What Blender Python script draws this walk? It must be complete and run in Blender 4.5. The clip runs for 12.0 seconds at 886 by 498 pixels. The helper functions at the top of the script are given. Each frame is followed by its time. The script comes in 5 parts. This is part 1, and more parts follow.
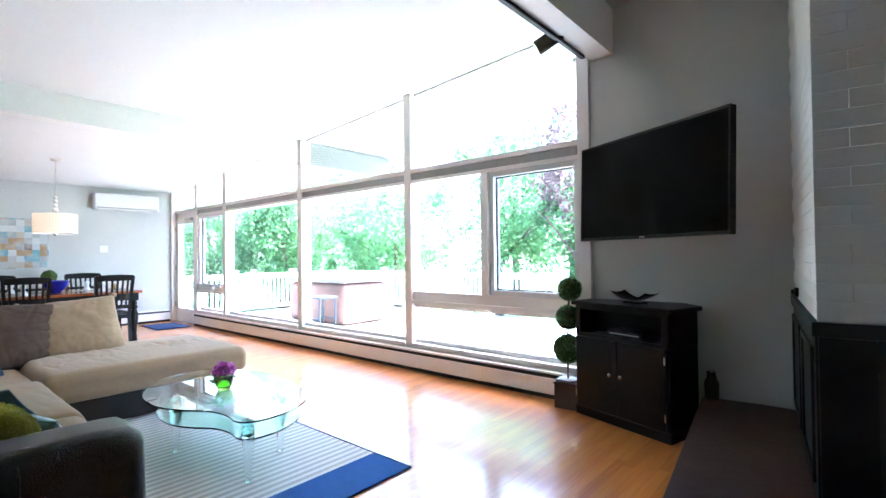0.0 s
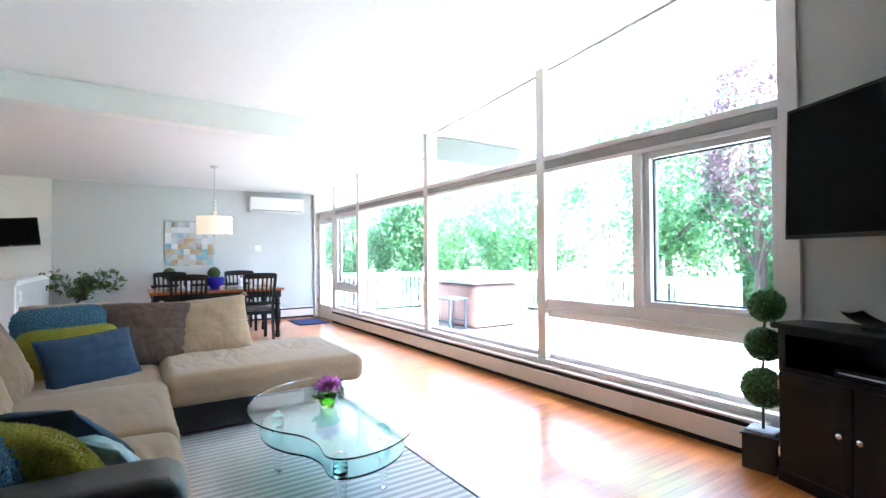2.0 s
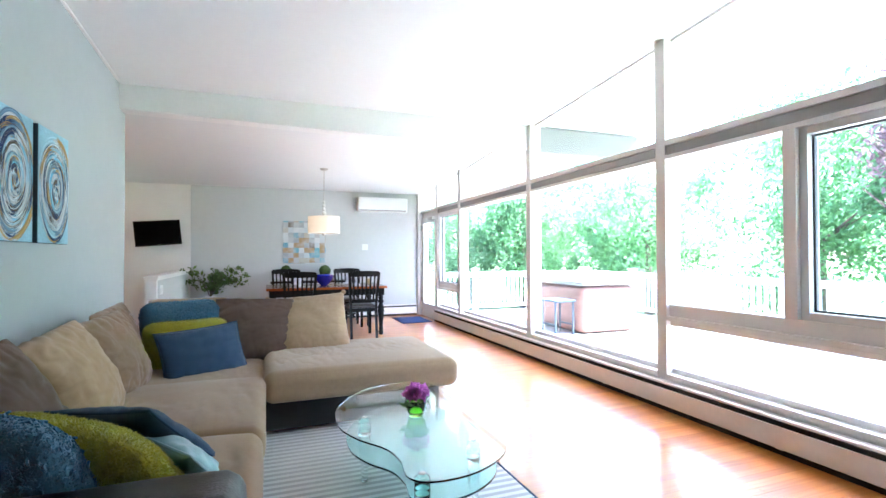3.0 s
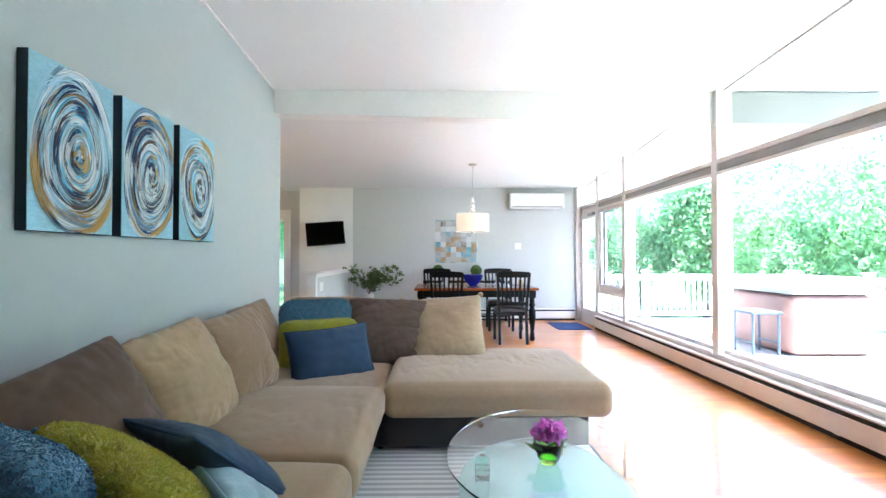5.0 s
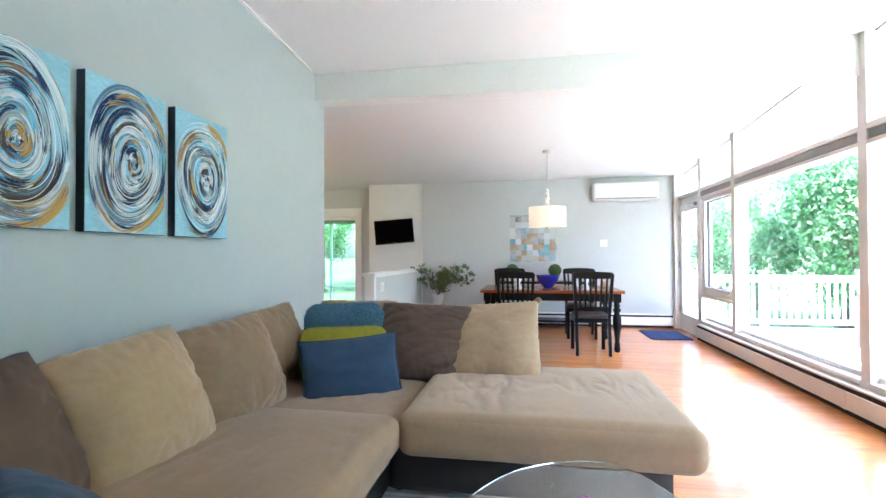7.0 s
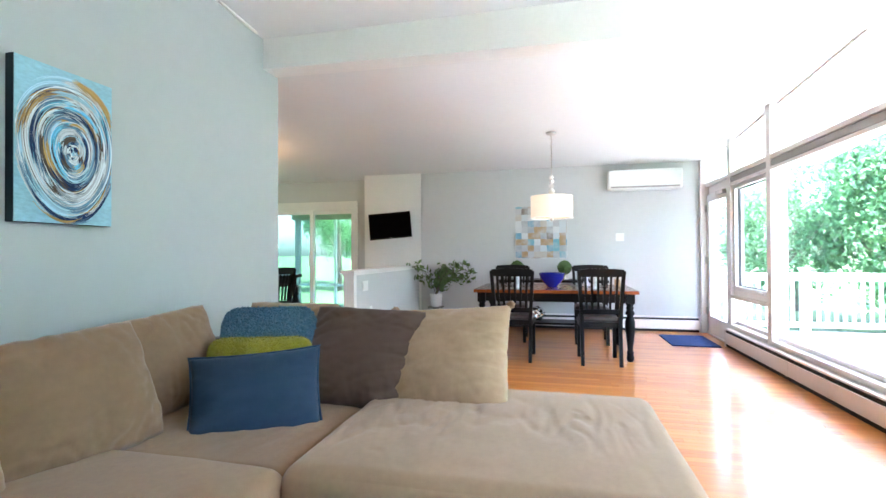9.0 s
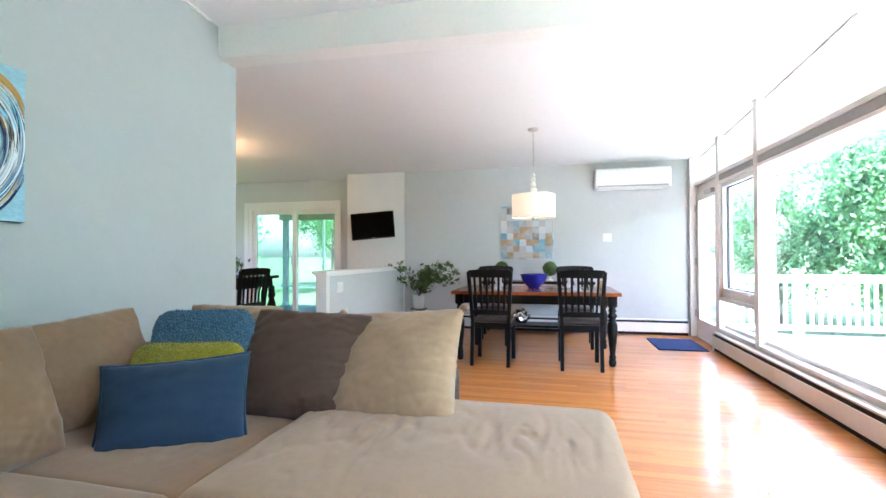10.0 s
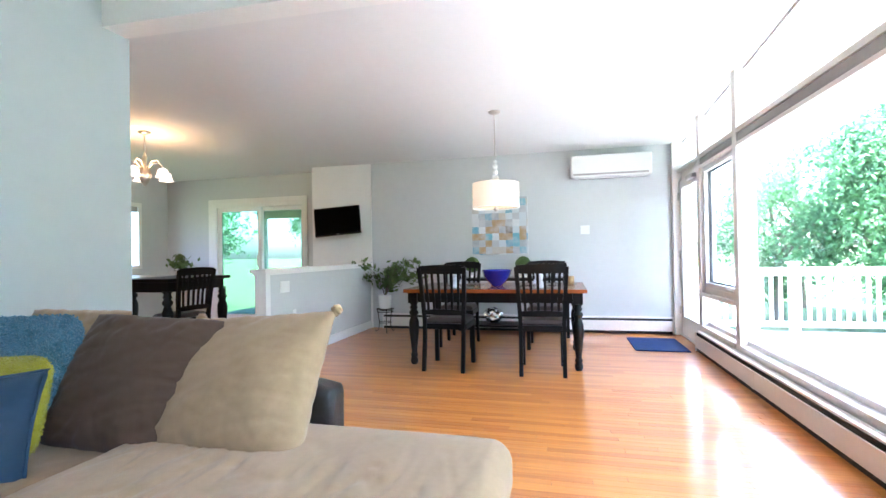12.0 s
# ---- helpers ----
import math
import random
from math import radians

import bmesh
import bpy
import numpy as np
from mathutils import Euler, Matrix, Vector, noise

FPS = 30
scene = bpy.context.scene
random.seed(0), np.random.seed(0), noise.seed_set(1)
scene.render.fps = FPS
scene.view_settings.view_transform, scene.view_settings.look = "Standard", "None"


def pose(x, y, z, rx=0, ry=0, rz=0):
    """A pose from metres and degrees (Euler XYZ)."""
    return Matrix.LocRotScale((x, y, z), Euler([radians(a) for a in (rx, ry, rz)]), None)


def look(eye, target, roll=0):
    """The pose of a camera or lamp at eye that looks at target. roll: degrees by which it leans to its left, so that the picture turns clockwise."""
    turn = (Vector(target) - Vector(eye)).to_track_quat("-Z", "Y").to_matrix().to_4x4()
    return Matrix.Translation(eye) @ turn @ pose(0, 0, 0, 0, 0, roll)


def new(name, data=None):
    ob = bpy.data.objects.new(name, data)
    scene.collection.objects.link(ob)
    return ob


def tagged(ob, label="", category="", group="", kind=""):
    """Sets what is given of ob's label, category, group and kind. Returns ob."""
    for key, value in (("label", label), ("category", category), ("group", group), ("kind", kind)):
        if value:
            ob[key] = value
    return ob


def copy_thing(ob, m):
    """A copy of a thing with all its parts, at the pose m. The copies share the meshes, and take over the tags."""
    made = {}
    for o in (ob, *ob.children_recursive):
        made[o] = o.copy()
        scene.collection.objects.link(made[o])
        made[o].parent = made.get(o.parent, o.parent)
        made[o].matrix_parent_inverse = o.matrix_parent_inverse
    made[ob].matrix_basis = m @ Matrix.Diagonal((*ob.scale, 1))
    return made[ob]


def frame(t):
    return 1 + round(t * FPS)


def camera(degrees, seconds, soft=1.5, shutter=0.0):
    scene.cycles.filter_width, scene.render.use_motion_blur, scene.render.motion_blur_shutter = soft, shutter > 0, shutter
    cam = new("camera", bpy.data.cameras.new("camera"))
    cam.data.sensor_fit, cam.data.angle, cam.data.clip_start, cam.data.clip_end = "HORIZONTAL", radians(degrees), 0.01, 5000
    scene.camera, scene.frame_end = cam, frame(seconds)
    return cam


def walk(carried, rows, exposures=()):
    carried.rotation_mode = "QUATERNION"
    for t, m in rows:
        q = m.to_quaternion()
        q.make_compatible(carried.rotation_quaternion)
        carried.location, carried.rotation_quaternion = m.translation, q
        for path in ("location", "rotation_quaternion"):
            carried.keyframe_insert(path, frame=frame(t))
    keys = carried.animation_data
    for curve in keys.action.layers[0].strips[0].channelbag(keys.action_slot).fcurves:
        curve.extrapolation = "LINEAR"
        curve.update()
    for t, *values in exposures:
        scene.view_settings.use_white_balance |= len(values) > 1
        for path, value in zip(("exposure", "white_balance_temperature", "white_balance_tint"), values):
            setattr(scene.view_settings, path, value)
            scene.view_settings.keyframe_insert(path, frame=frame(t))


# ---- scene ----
cam = camera(86.0, 12.0)
PATH = [
    (0, (10.189, -3.718, 1.213), (8.889, -2.199, 1.241), -0.7),
    (0.5, (10.102, -3.575, 1.223), (8.721, -2.129, 1.25), -0.7),
    (1, (9.995, -3.435, 1.216), (8.52, -2.085, 1.245), -0.5),
    (1.5, (9.871, -3.319, 1.231), (8.298, -2.084, 1.258), -0.6),
    (2, (9.769, -3.239, 1.233), (8.094, -2.147, 1.262), -0.4),
    (2.5, (9.66, -3.15, 1.236), (7.881, -2.236, 1.261), -0.5),
    (3, (9.55, -3.045, 1.228), (7.674, -2.351, 1.256), -0.2),
    (3.5, (9.414, -2.973, 1.213), (7.478, -2.474, 1.243), -0.2),
    (5.5, (8.884, -2.673, 1.212), (6.886, -2.77, 1.241), -0.0),
    (6, (8.71, -2.607, 1.205), (6.721, -2.809, 1.233), -0.1),
    (6.5, (8.561, -2.538, 1.21), (6.581, -2.823, 1.24), -0.1),
    (7, (8.402, -2.442, 1.202), (6.434, -2.798, 1.23), -0.2),
    (9, (7.653, -2.145, 1.17), (5.707, -2.607, 1.189), -0.3),
    (9.5, (7.505, -2.059, 1.17), (5.558, -2.52, 1.187), -0.3),
    (10, (7.404, -1.937, 1.156), (5.459, -2.399, 1.181), -0.2),
    (10.5, (7.284, -1.819, 1.147), (5.339, -2.288, 1.166), -0.4),
    (11, (7.133, -1.711, 1.15), (5.19, -2.183, 1.165), -0.6),
    (11.5, (7.0, -1.604, 1.121), (5.058, -2.082, 1.143), -0.7),
    (12, (6.824, -1.504, 1.11), (4.885, -1.991, 1.13), -1.0),
]
walk(cam, [(t, look(eye, target, roll)) for t, eye, target, roll in PATH], [(0.0, 4.58, 5300, 17), (3.0, 4.54, 5400, 17), (6.0, 4.62, 5500, 17), (9.0, 4.58, 5550, 17), (12.0, 4.55, 5450, 17)])

# ---- world and light ----
SUN_EL, SUN_ROT = radians(64), radians(24)
world = bpy.data.worlds.new("sky")
scene.world = world
world.use_nodes = True
wn = world.node_tree
wn.nodes.clear()
sky = wn.nodes.new("ShaderNodeTexSky")
sky.sky_type = "NISHITA"
sky.sun_disc = False
sky.sun_elevation, sky.sun_rotation = SUN_EL, SUN_ROT
sky.air_density, sky.dust_density = 1.0, 3.0
bg = wn.nodes.new("ShaderNodeBackground")
bg.inputs["Strength"].default_value = 0.15
wo = wn.nodes.new("ShaderNodeOutputWorld")
wn.links.new(sky.outputs[0], bg.inputs[0])
wn.links.new(bg.outputs[0], wo.inputs[0])
PEND_W, CHAN_W = 2.4, 1.5

sun = new("sun", bpy.data.lights.new("sun", "SUN"))
sun.data.energy, sun.data.angle, sun.data.color = 5.0, radians(0.5), (1.0, 0.96, 0.9)
sun_way = Vector((math.sin(SUN_ROT) * math.cos(SUN_EL), math.cos(SUN_ROT) * math.cos(SUN_EL), math.sin(SUN_EL)))
sun.matrix_world = look(sun_way * 60, (0, 0, 0))


# ---- helpers for building ----
def link(nt, a, ao, b, bi):
    nt.links.new(a.outputs[ao], b.inputs[bi])


def mat(name, col, rough=0.5, metal=0.0, vary=0.08, scale=6.0, bump=0.0, bscale=60.0, sheen=0.0, coat=0.0, rand=0.0, trans=0.0, stretch=(1, 1, 1), spec=0.5):
    """Painted, woven or worn surface: base colour with two scales of variation and fine relief."""
    m = bpy.data.materials.new(name)
    m.use_nodes = True
    nt = m.node_tree
    b = nt.nodes["Principled BSDF"]
    b.inputs["Roughness"].default_value = rough
    b.inputs["Metallic"].default_value = metal
    b.inputs["Sheen Weight"].default_value = sheen
    b.inputs["Coat Weight"].default_value = coat
    b.inputs["Transmission Weight"].default_value = trans
    b.inputs["Specular IOR Level"].default_value = spec
    tc = nt.nodes.new("ShaderNodeTexCoord")
    mp = nt.nodes.new("ShaderNodeMapping")
    mp.inputs["Scale"].default_value = stretch
    link(nt, tc, "Object", mp, 0)
    n1 = nt.nodes.new("ShaderNodeTexNoise")
    n1.inputs["Scale"].default_value, n1.inputs["Detail"].default_value = scale, 5
    n2 = nt.nodes.new("ShaderNodeTexNoise")
    n2.inputs["Scale"].default_value, n2.inputs["Detail"].default_value = scale * 9, 3
    link(nt, mp, 0, n1, "Vector")
    link(nt, mp, 0, n2, "Vector")
    add = nt.nodes.new("ShaderNodeMath")
    add.operation = "ADD"
    link(nt, n1, "Fac", add, 0)
    link(nt, n2, "Fac", add, 1)
    mr = nt.nodes.new("ShaderNodeMapRange")
    mr.inputs["From Min"].default_value, mr.inputs["From Max"].default_value = 0.6, 1.4
    mr.inputs["To Min"].default_value, mr.inputs["To Max"].default_value = 1 - vary, 1 + vary
    link(nt, add, 0, mr, 0)
    mx = nt.nodes.new("ShaderNodeVectorMath")
    mx.operation = "SCALE"
    mx.inputs[0].default_value = col
    if rand:
        oi = nt.nodes.new("ShaderNodeObjectInfo")
        r2 = nt.nodes.new("ShaderNodeMapRange")
        r2.inputs["To Min"].default_value, r2.inputs["To Max"].default_value = 1 - rand, 1 + rand
        link(nt, oi, "Random", r2, 0)
        mm = nt.nodes.new("ShaderNodeMath")
        mm.operation = "MULTIPLY"
        link(nt, mr, 0, mm, 0)
        link(nt, r2, 0, mm, 1)
        link(nt, mm, 0, mx, "Scale")
    else:
        link(nt, mr, 0, mx, "Scale")
    link(nt, mx, 0, b, "Base Color")
    if bump:
        nb = nt.nodes.new("ShaderNodeTexNoise")
        nb.inputs["Scale"].default_value, nb.inputs["Detail"].default_value = bscale, 6
        link(nt, mp, 0, nb, "Vector")
        bp = nt.nodes.new("ShaderNodeBump")
        bp.inputs["Strength"].default_value, bp.inputs["Distance"].default_value = bump, 0.01
        link(nt, nb, "Fac", bp, "Height")
        link(nt, bp, 0, b, "Normal")
    return m


def glow(name, col, strength, base=None):
    m = bpy.data.materials.new(name)
    m.use_nodes = True
    b = m.node_tree.nodes["Principled BSDF"]
    b.inputs["Base Color"].default_value = (*(base or col), 1)
    b.inputs["Emission Color"].default_value = (*col, 1)
    b.inputs["Emission Strength"].default_value = strength
    return m


def clear_glass(name, col, rough=0.0, ior=1.45):
    m = bpy.data.materials.new(name)
    m.use_nodes = True
    b = m.node_tree.nodes["Principled BSDF"]
    b.inputs["Base Color"].default_value = (*col, 1)
    b.inputs["Transmission Weight"].default_value = 1.0
    b.inputs["Roughness"].default_value = rough
    b.inputs["IOR"].default_value = ior
    return m


def window_glass(name, tint=(0.94, 0.97, 0.96)):
    """Thin pane: clear, with a faint mirror by Fresnel."""
    m = bpy.data.materials.new(name)
    m.use_nodes = True
    nt = m.node_tree
    nt.nodes.clear()
    out = nt.nodes.new("ShaderNodeOutputMaterial")
    mixn = nt.nodes.new("ShaderNodeMixShader")
    tr = nt.nodes.new("ShaderNodeBsdfTransparent")
    tr.inputs[0].default_value = (*tint, 1)
    gl = nt.nodes.new("ShaderNodeBsdfGlossy")
    gl.inputs["Roughness"].default_value = 0.0
    lw = nt.nodes.new("ShaderNodeLayerWeight")
    lw.inputs["Blend"].default_value = 0.5
    pw = nt.nodes.new("ShaderNodeMath")
    pw.operation = "POWER"
    pw.inputs[1].default_value = 5.0
    link(nt, lw, "Facing", pw, 0)
    sc = nt.nodes.new("ShaderNodeMath")
    sc.operation = "MULTIPLY_ADD"
    sc.inputs[1].default_value, sc.inputs[2].default_value = 0.6, 0.03
    link(nt, pw, 0, sc, 0)
    link(nt, sc, 0, mixn, 0)
    link(nt, tr, 0, mixn, 1)
    link(nt, gl, 0, mixn, 2)
    link(nt, mixn, 0, out, 0)
    return m


def bm_box(bm, x0, y0, z0, x1, y1, z1, m=None):
    vs = [bm.verts.new((m @ Vector(p)) if m else p) for p in (
        (x0, y0, z0), (x1, y0, z0), (x1, y1, z0), (x0, y1, z0), (x0, y0, z1), (x1, y0, z1), (x1, y1, z1), (x0, y1, z1))]
    for f in ((0, 3, 2, 1), (4, 5, 6, 7), (0, 1, 5, 4), (1, 2, 6, 5), (2, 3, 7, 6), (3, 0, 4, 7)):
        bm.faces.new([vs[i] for i in f])
    return vs


def boxes(*bs, bevel=0.0, m=None, seg=2):
    bm = bmesh.new()
    for b in bs:
        bm_box(bm, *b, m=m)
    if bevel:
        bmesh.ops.bevel(bm, geom=bm.edges[:], offset=bevel, segments=seg, profile=0.6, affect="EDGES")
    return bm


def part(name, bm, material, parent=None, label="", smooth=False):
    me = bpy.data.meshes.new(name)
    bmesh.ops.recalc_face_normals(bm, faces=bm.faces[:])
    bm.to_mesh(me)
    bm.free()
    if smooth:
        for p in me.polygons:
            p.use_smooth = True
    me.materials.append(material)
    ob = new(name, me)
    if parent:
        ob.parent = parent
    if label:
        ob["label"] = label
    return ob


def thing(name, label, category, group="", at=None):
    ob = tagged(new(name), label, category, group)
    ob.empty_display_size = 0.1
    if at is not None:
        ob.matrix_world = at
    return ob


def structure(ob, label="", category=""):
    return tagged(ob, label, category, kind="structure")


def lathe(profile, seg=20, m=None, bm=None, cap=True):
    """Turned shape from (radius, height) pairs."""
    bm = bm or bmesh.new()
    rings = []
    for r, z in profile:
        ring = []
        for i in range(seg):
            a = 2 * math.pi * i / seg
            p = Vector((r * math.cos(a), r * math.sin(a), z))
            ring.append(bm.verts.new(m @ p if m else p))
        rings.append(ring)
    for a, b in zip(rings, rings[1:]):
        for i in range(seg):
            bm.faces.new((a[i], a[(i + 1) % seg], b[(i + 1) % seg], b[i]))
    if cap:
        bm.faces.new(rings[0][::-1])
        bm.faces.new(rings[-1])
    return bm


def tube(points, r, seg=8, bm=None, r_end=None):
    """Round rod along a line of points."""
    bm = bm or bmesh.new()
    pts = [Vector(p) for p in points]
    rings = []
    for k, p in enumerate(pts):
        d = (pts[min(k + 1, len(pts) - 1)] - pts[max(k - 1, 0)]).normalized()
        u = d.orthogonal().normalized() if abs(d.z) > 0.9 else d.cross(Vector((0, 0, 1))).normalized()
        v = d.cross(u)
        rr = r if r_end is None else r + (r_end - r) * k / (len(pts) - 1)
        rings.append([bm.verts.new(p + rr * (math.cos(2 * math.pi * i / seg) * u + math.sin(2 * math.pi * i / seg) * v)) for i in range(seg)])
    for a, b in zip(rings, rings[1:]):
        for i in range(seg):
            bm.faces.new((a[i], a[(i + 1) % seg], b[(i + 1) % seg], b[i]))
    bm.faces.new(rings[0][::-1])
    bm.faces.new(rings[-1])
    return bm


def soft_block(x0, y0, z0, x1, y1, z1, r=0.06, puff=0.02, wrinkle=0.006, cuts=18, seed=0.0, wscale=5.0, crease=0.0):
    """Upholstered block: rounded edges, a swollen top and shallow creases."""
    bm = bmesh.new()
    bmesh.ops.create_cube(bm, size=2)
    bmesh.ops.subdivide_edges(bm, edges=bm.edges[:], cuts=cuts, use_grid_fill=True)
    c = Vector(((x0 + x1) / 2, (y0 + y1) / 2, (z0 + z1) / 2))
    h = Vector(((x1 - x0) / 2, (y1 - y0) / 2, (z1 - z0) / 2))
    for v in bm.verts:
        u = v.co.copy()
        p = Vector([math.copysign(abs(u[i]) ** 0.8, u[i]) * h[i] for i in range(3)])
        inner = Vector([max(-h[i] + r, min(h[i] - r, p[i])) for i in range(3)])
        off = p - inner
        if off.length > 1e-6:
            p = inner + off.normalized() * min(r, off.length if off.length < r else r)
        p.z += puff * (1 - u.x ** 4) * (1 - u.y ** 4) * (1 if u.z > 0 else 0.2)
        n = noise.noise(Vector((p.x * wscale, p.y * wscale, p.z * wscale + seed * 7.3))) + 0.6 * noise.noise(Vector((p.x * 3 * wscale, p.y * 2.2 * wscale + seed * 3.1, p.z * 2)))
        d = p.normalized() if p.length > 0 else Vector((0, 0, 1))
        if crease and u.z > 0:
            g = -max(0.0, 0.5 - 2.6 * abs(noise.noise(Vector((p.x * 2.2 + p.y * 0.8, p.y * 10, seed))))) - max(0.0, 0.35 - 2.4 * abs(noise.noise(Vector((p.x * 3.0 - p.y * 2, p.y * 14, seed + 4)))))
            mask = max(0.0, noise.noise(Vector((p.x * 2.0 + seed, p.y * 2.0, 1.0))) + 0.45) * math.exp(-((u.x - 0.15) / 0.55) ** 2)
            p.z += crease * g * mask * (1 - u.x ** 8) * (1 - u.y ** 8)
        v.co = c + p + d * n * wrinkle
    return bm


def pillow(w, h, t, n=26, pinch=0.06, wrinkle=0.006, seed=0.0, sag=0.0, ear=0.0, rnd=0.0, puff=0.55, drape=0.0, gather=0.0, scallop=0.0):
    """Stuffed square pillow standing in the xz plane, its middle at the origin."""
    bm = bmesh.new()
    grids = []
    for side in (1, -1):
        rows = []
        for j in range(n + 1):
            row = []
            for i in range(n + 1):
                u, v = 2 * i / n - 1, 2 * j / n - 1
                if side == -1 and (i in (0, n) or j in (0, n)):
                    row.append(grids[0][j][i])
                    continue
                x = u * w / 2 * (1 - pinch * (1 - v * v) * abs(u)) * (1 + ear * (u * v) ** 8)
                z = v * h / 2 * (1 - pinch * (1 - u * u) * abs(v)) * (1 + ear * (u * v) ** 8)
                x *= (1 - rnd * v ** 6) ** 0.5
                z *= (1 - rnd * u ** 6) ** 0.5
                th = max(0.0, (1 - abs(u) ** 2.6)) ** puff * max(0.0, (1 - abs(v) ** 2.6)) ** puff
                y = side * t / 2 * th * (1 - sag * v)
                rim = max(abs(u), abs(v))
                q = noise.noise(Vector((u * 3 + seed, v * 3, side * 2.0))) * 1.2 + noise.noise(Vector((u * 9 + seed, v * 9 - seed, side))) * 0.6 * rim
                y += side * wrinkle * q * min(1, th * 3)
                y += side * drape * (noise.noise(Vector((u * 1.3 + seed, v * 6 + 3 * u, side * 3.0))) + 0.35 * noise.noise(Vector((u * 2 - seed, v * 13 - 5 * u, side)))) * min(1, th * 2) * (0.35 + 0.65 * abs(v))
                x += 0.5 * wrinkle * noise.noise(Vector((v * 6, seed, 3.0))) * abs(u)
                z += 0.8 * wrinkle * noise.noise(Vector((u * 6, seed, 5.0))) * abs(v)
                if gather:
                    eu, ev = 1 - abs(u), 1 - abs(v)
                    fu = max(0.0, 0.55 - 3.2 * abs(noise.noise(Vector((v * 3.6 + seed, math.copysign(3.0, u) + side, 1.3 * u)))))
                    fv = max(0.0, 0.55 - 3.2 * abs(noise.noise(Vector((u * 3.6 - seed, math.copysign(7.0, v) + side, 1.3 * v)))))
                    y -= side * gather * (fu * math.exp(-2.4 * eu) + fv * math.exp(-2.4 * ev)) * min(1, th * th * 2.5)
                if scallop:
                    x *= 1 - scallop * abs(noise.noise(Vector((v * 6.5, math.copysign(2.0, u), seed)))) * abs(u) ** 6
                    z *= 1 - scallop * abs(noise.noise(Vector((u * 6.5, math.copysign(5.0, v), seed)))) * abs(v) ** 6
                row.append(bm.verts.new((x, y, z)))
            rows.append(row)
        grids.append(rows)
    for k, rows in enumerate(grids):
        for j in range(n):
            for i in range(n):
                q = (rows[j][i], rows[j][i + 1], rows[j + 1][i + 1], rows[j + 1][i])
                bm.faces.new(q if k else q[::-1])
    return bm


def piping(w, h, r, pinch=0.06, n=26, rnd=0.0):
    """Cord round a pillow's seam."""
    pts = []
    for side in range(4):
        for i in range(n):
            s = 2 * i / n - 1
            u, v = ((s, -1), (1, s), (-s, 1), (-1, -s))[side]
            pts.append((u * w / 2 * (1 - pinch * (1 - v * v) * abs(u)) * (1 - rnd * v ** 6) ** 0.5, 0, v * h / 2 * (1 - pinch * (1 - u * u) * abs(v)) * (1 - rnd * u ** 6) ** 0.5))
    pts.append(pts[0])
    return tube(pts, r, 6)


# ---- materials ----
M_CEIL = mat("ceiling_paint", (0.76, 0.76, 0.755), 0.9, vary=0.015, scale=1.5, bump=0.05, bscale=180)
M_GRAY = mat("gray_wall_paint", (0.57, 0.58, 0.58), 0.75, vary=0.025, scale=1.3, bump=0.06, bscale=220)
# television wall: gray paint with the warm light on it mixed into the colour
M_GRAY_WARMLIT = mat("gray_wall_paint_warm_lit", (0.60, 0.585, 0.54), 0.75, vary=0.025, scale=1.3, bump=0.06, bscale=220)
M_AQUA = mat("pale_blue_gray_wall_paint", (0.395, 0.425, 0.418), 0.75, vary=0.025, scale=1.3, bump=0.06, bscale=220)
M_WHITE = mat("white_trim_paint", (0.80, 0.79, 0.77), 0.45, vary=0.03, scale=4, bump=0.04, bscale=120)
M_FRAME = mat("window_frame_paint", (0.78, 0.74, 0.71), 0.45, vary=0.03, scale=5, bump=0.04, bscale=120)
M_SHADE = mat("gray_roller_shade", (0.36, 0.35, 0.34), 0.8, vary=0.05, scale=20, bump=0.1, bscale=400)
M_ALU = mat("gray_sash", (0.70, 0.70, 0.69), 0.4, vary=0.03)
M_GASKET = mat("gray_rubber_gasket", (0.09, 0.09, 0.095), 0.6, vary=0.1)
M_SLOTSHADE = mat("black_slot_shade", (0.012, 0.012, 0.012), 0.7)
M_HEAT = mat("heater_enamel", (0.80, 0.76, 0.73), 0.4, vary=0.04, scale=3)
M_GLASS = window_glass("window_glass")
M_TINT = window_glass("tinted_door_glass", (0.50, 0.60, 0.56))
M_SCREEN_DOOR = window_glass("screened_door_glass", (0.40, 0.52, 0.48))
M_SUB = mat("subfloor", (0.10, 0.05, 0.02), 0.8)
M_BLACKWOOD = mat("black_stained_wood", (0.0065, 0.006, 0.006), 0.36, spec=0.18, vary=0.35, scale=7, bump=0.08, bscale=90, stretch=(1, 1, 0.15))
M_BLACKPANEL = mat("black_painted_panel", (0.008, 0.010, 0.009), 0.45, spec=0.3, vary=0.25, scale=6, bump=0.1, bscale=60)
M_HEARTH = mat("dark_brown_slate", (0.075, 0.043, 0.034), 0.5, spec=0.3, vary=0.35, scale=5, bump=0.3, bscale=30)
M_BRICK = mat("white_painted_brick", (0.70, 0.70, 0.67), 0.6, vary=0.025, scale=8, bump=0.12, bscale=45)
M_MORTAR = mat("white_painted_mortar", (0.64, 0.64, 0.61), 0.8, vary=0.08, scale=10, bump=0.4, bscale=70)
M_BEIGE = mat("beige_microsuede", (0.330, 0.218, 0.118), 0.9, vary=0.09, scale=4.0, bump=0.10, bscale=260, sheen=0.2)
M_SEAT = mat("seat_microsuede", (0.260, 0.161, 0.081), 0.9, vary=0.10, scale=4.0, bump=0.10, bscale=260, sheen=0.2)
M_TAN = mat("tan_microsuede", (0.205, 0.126, 0.067), 0.9, vary=0.09, scale=4.0, bump=0.10, bscale=260, sheen=0.2)
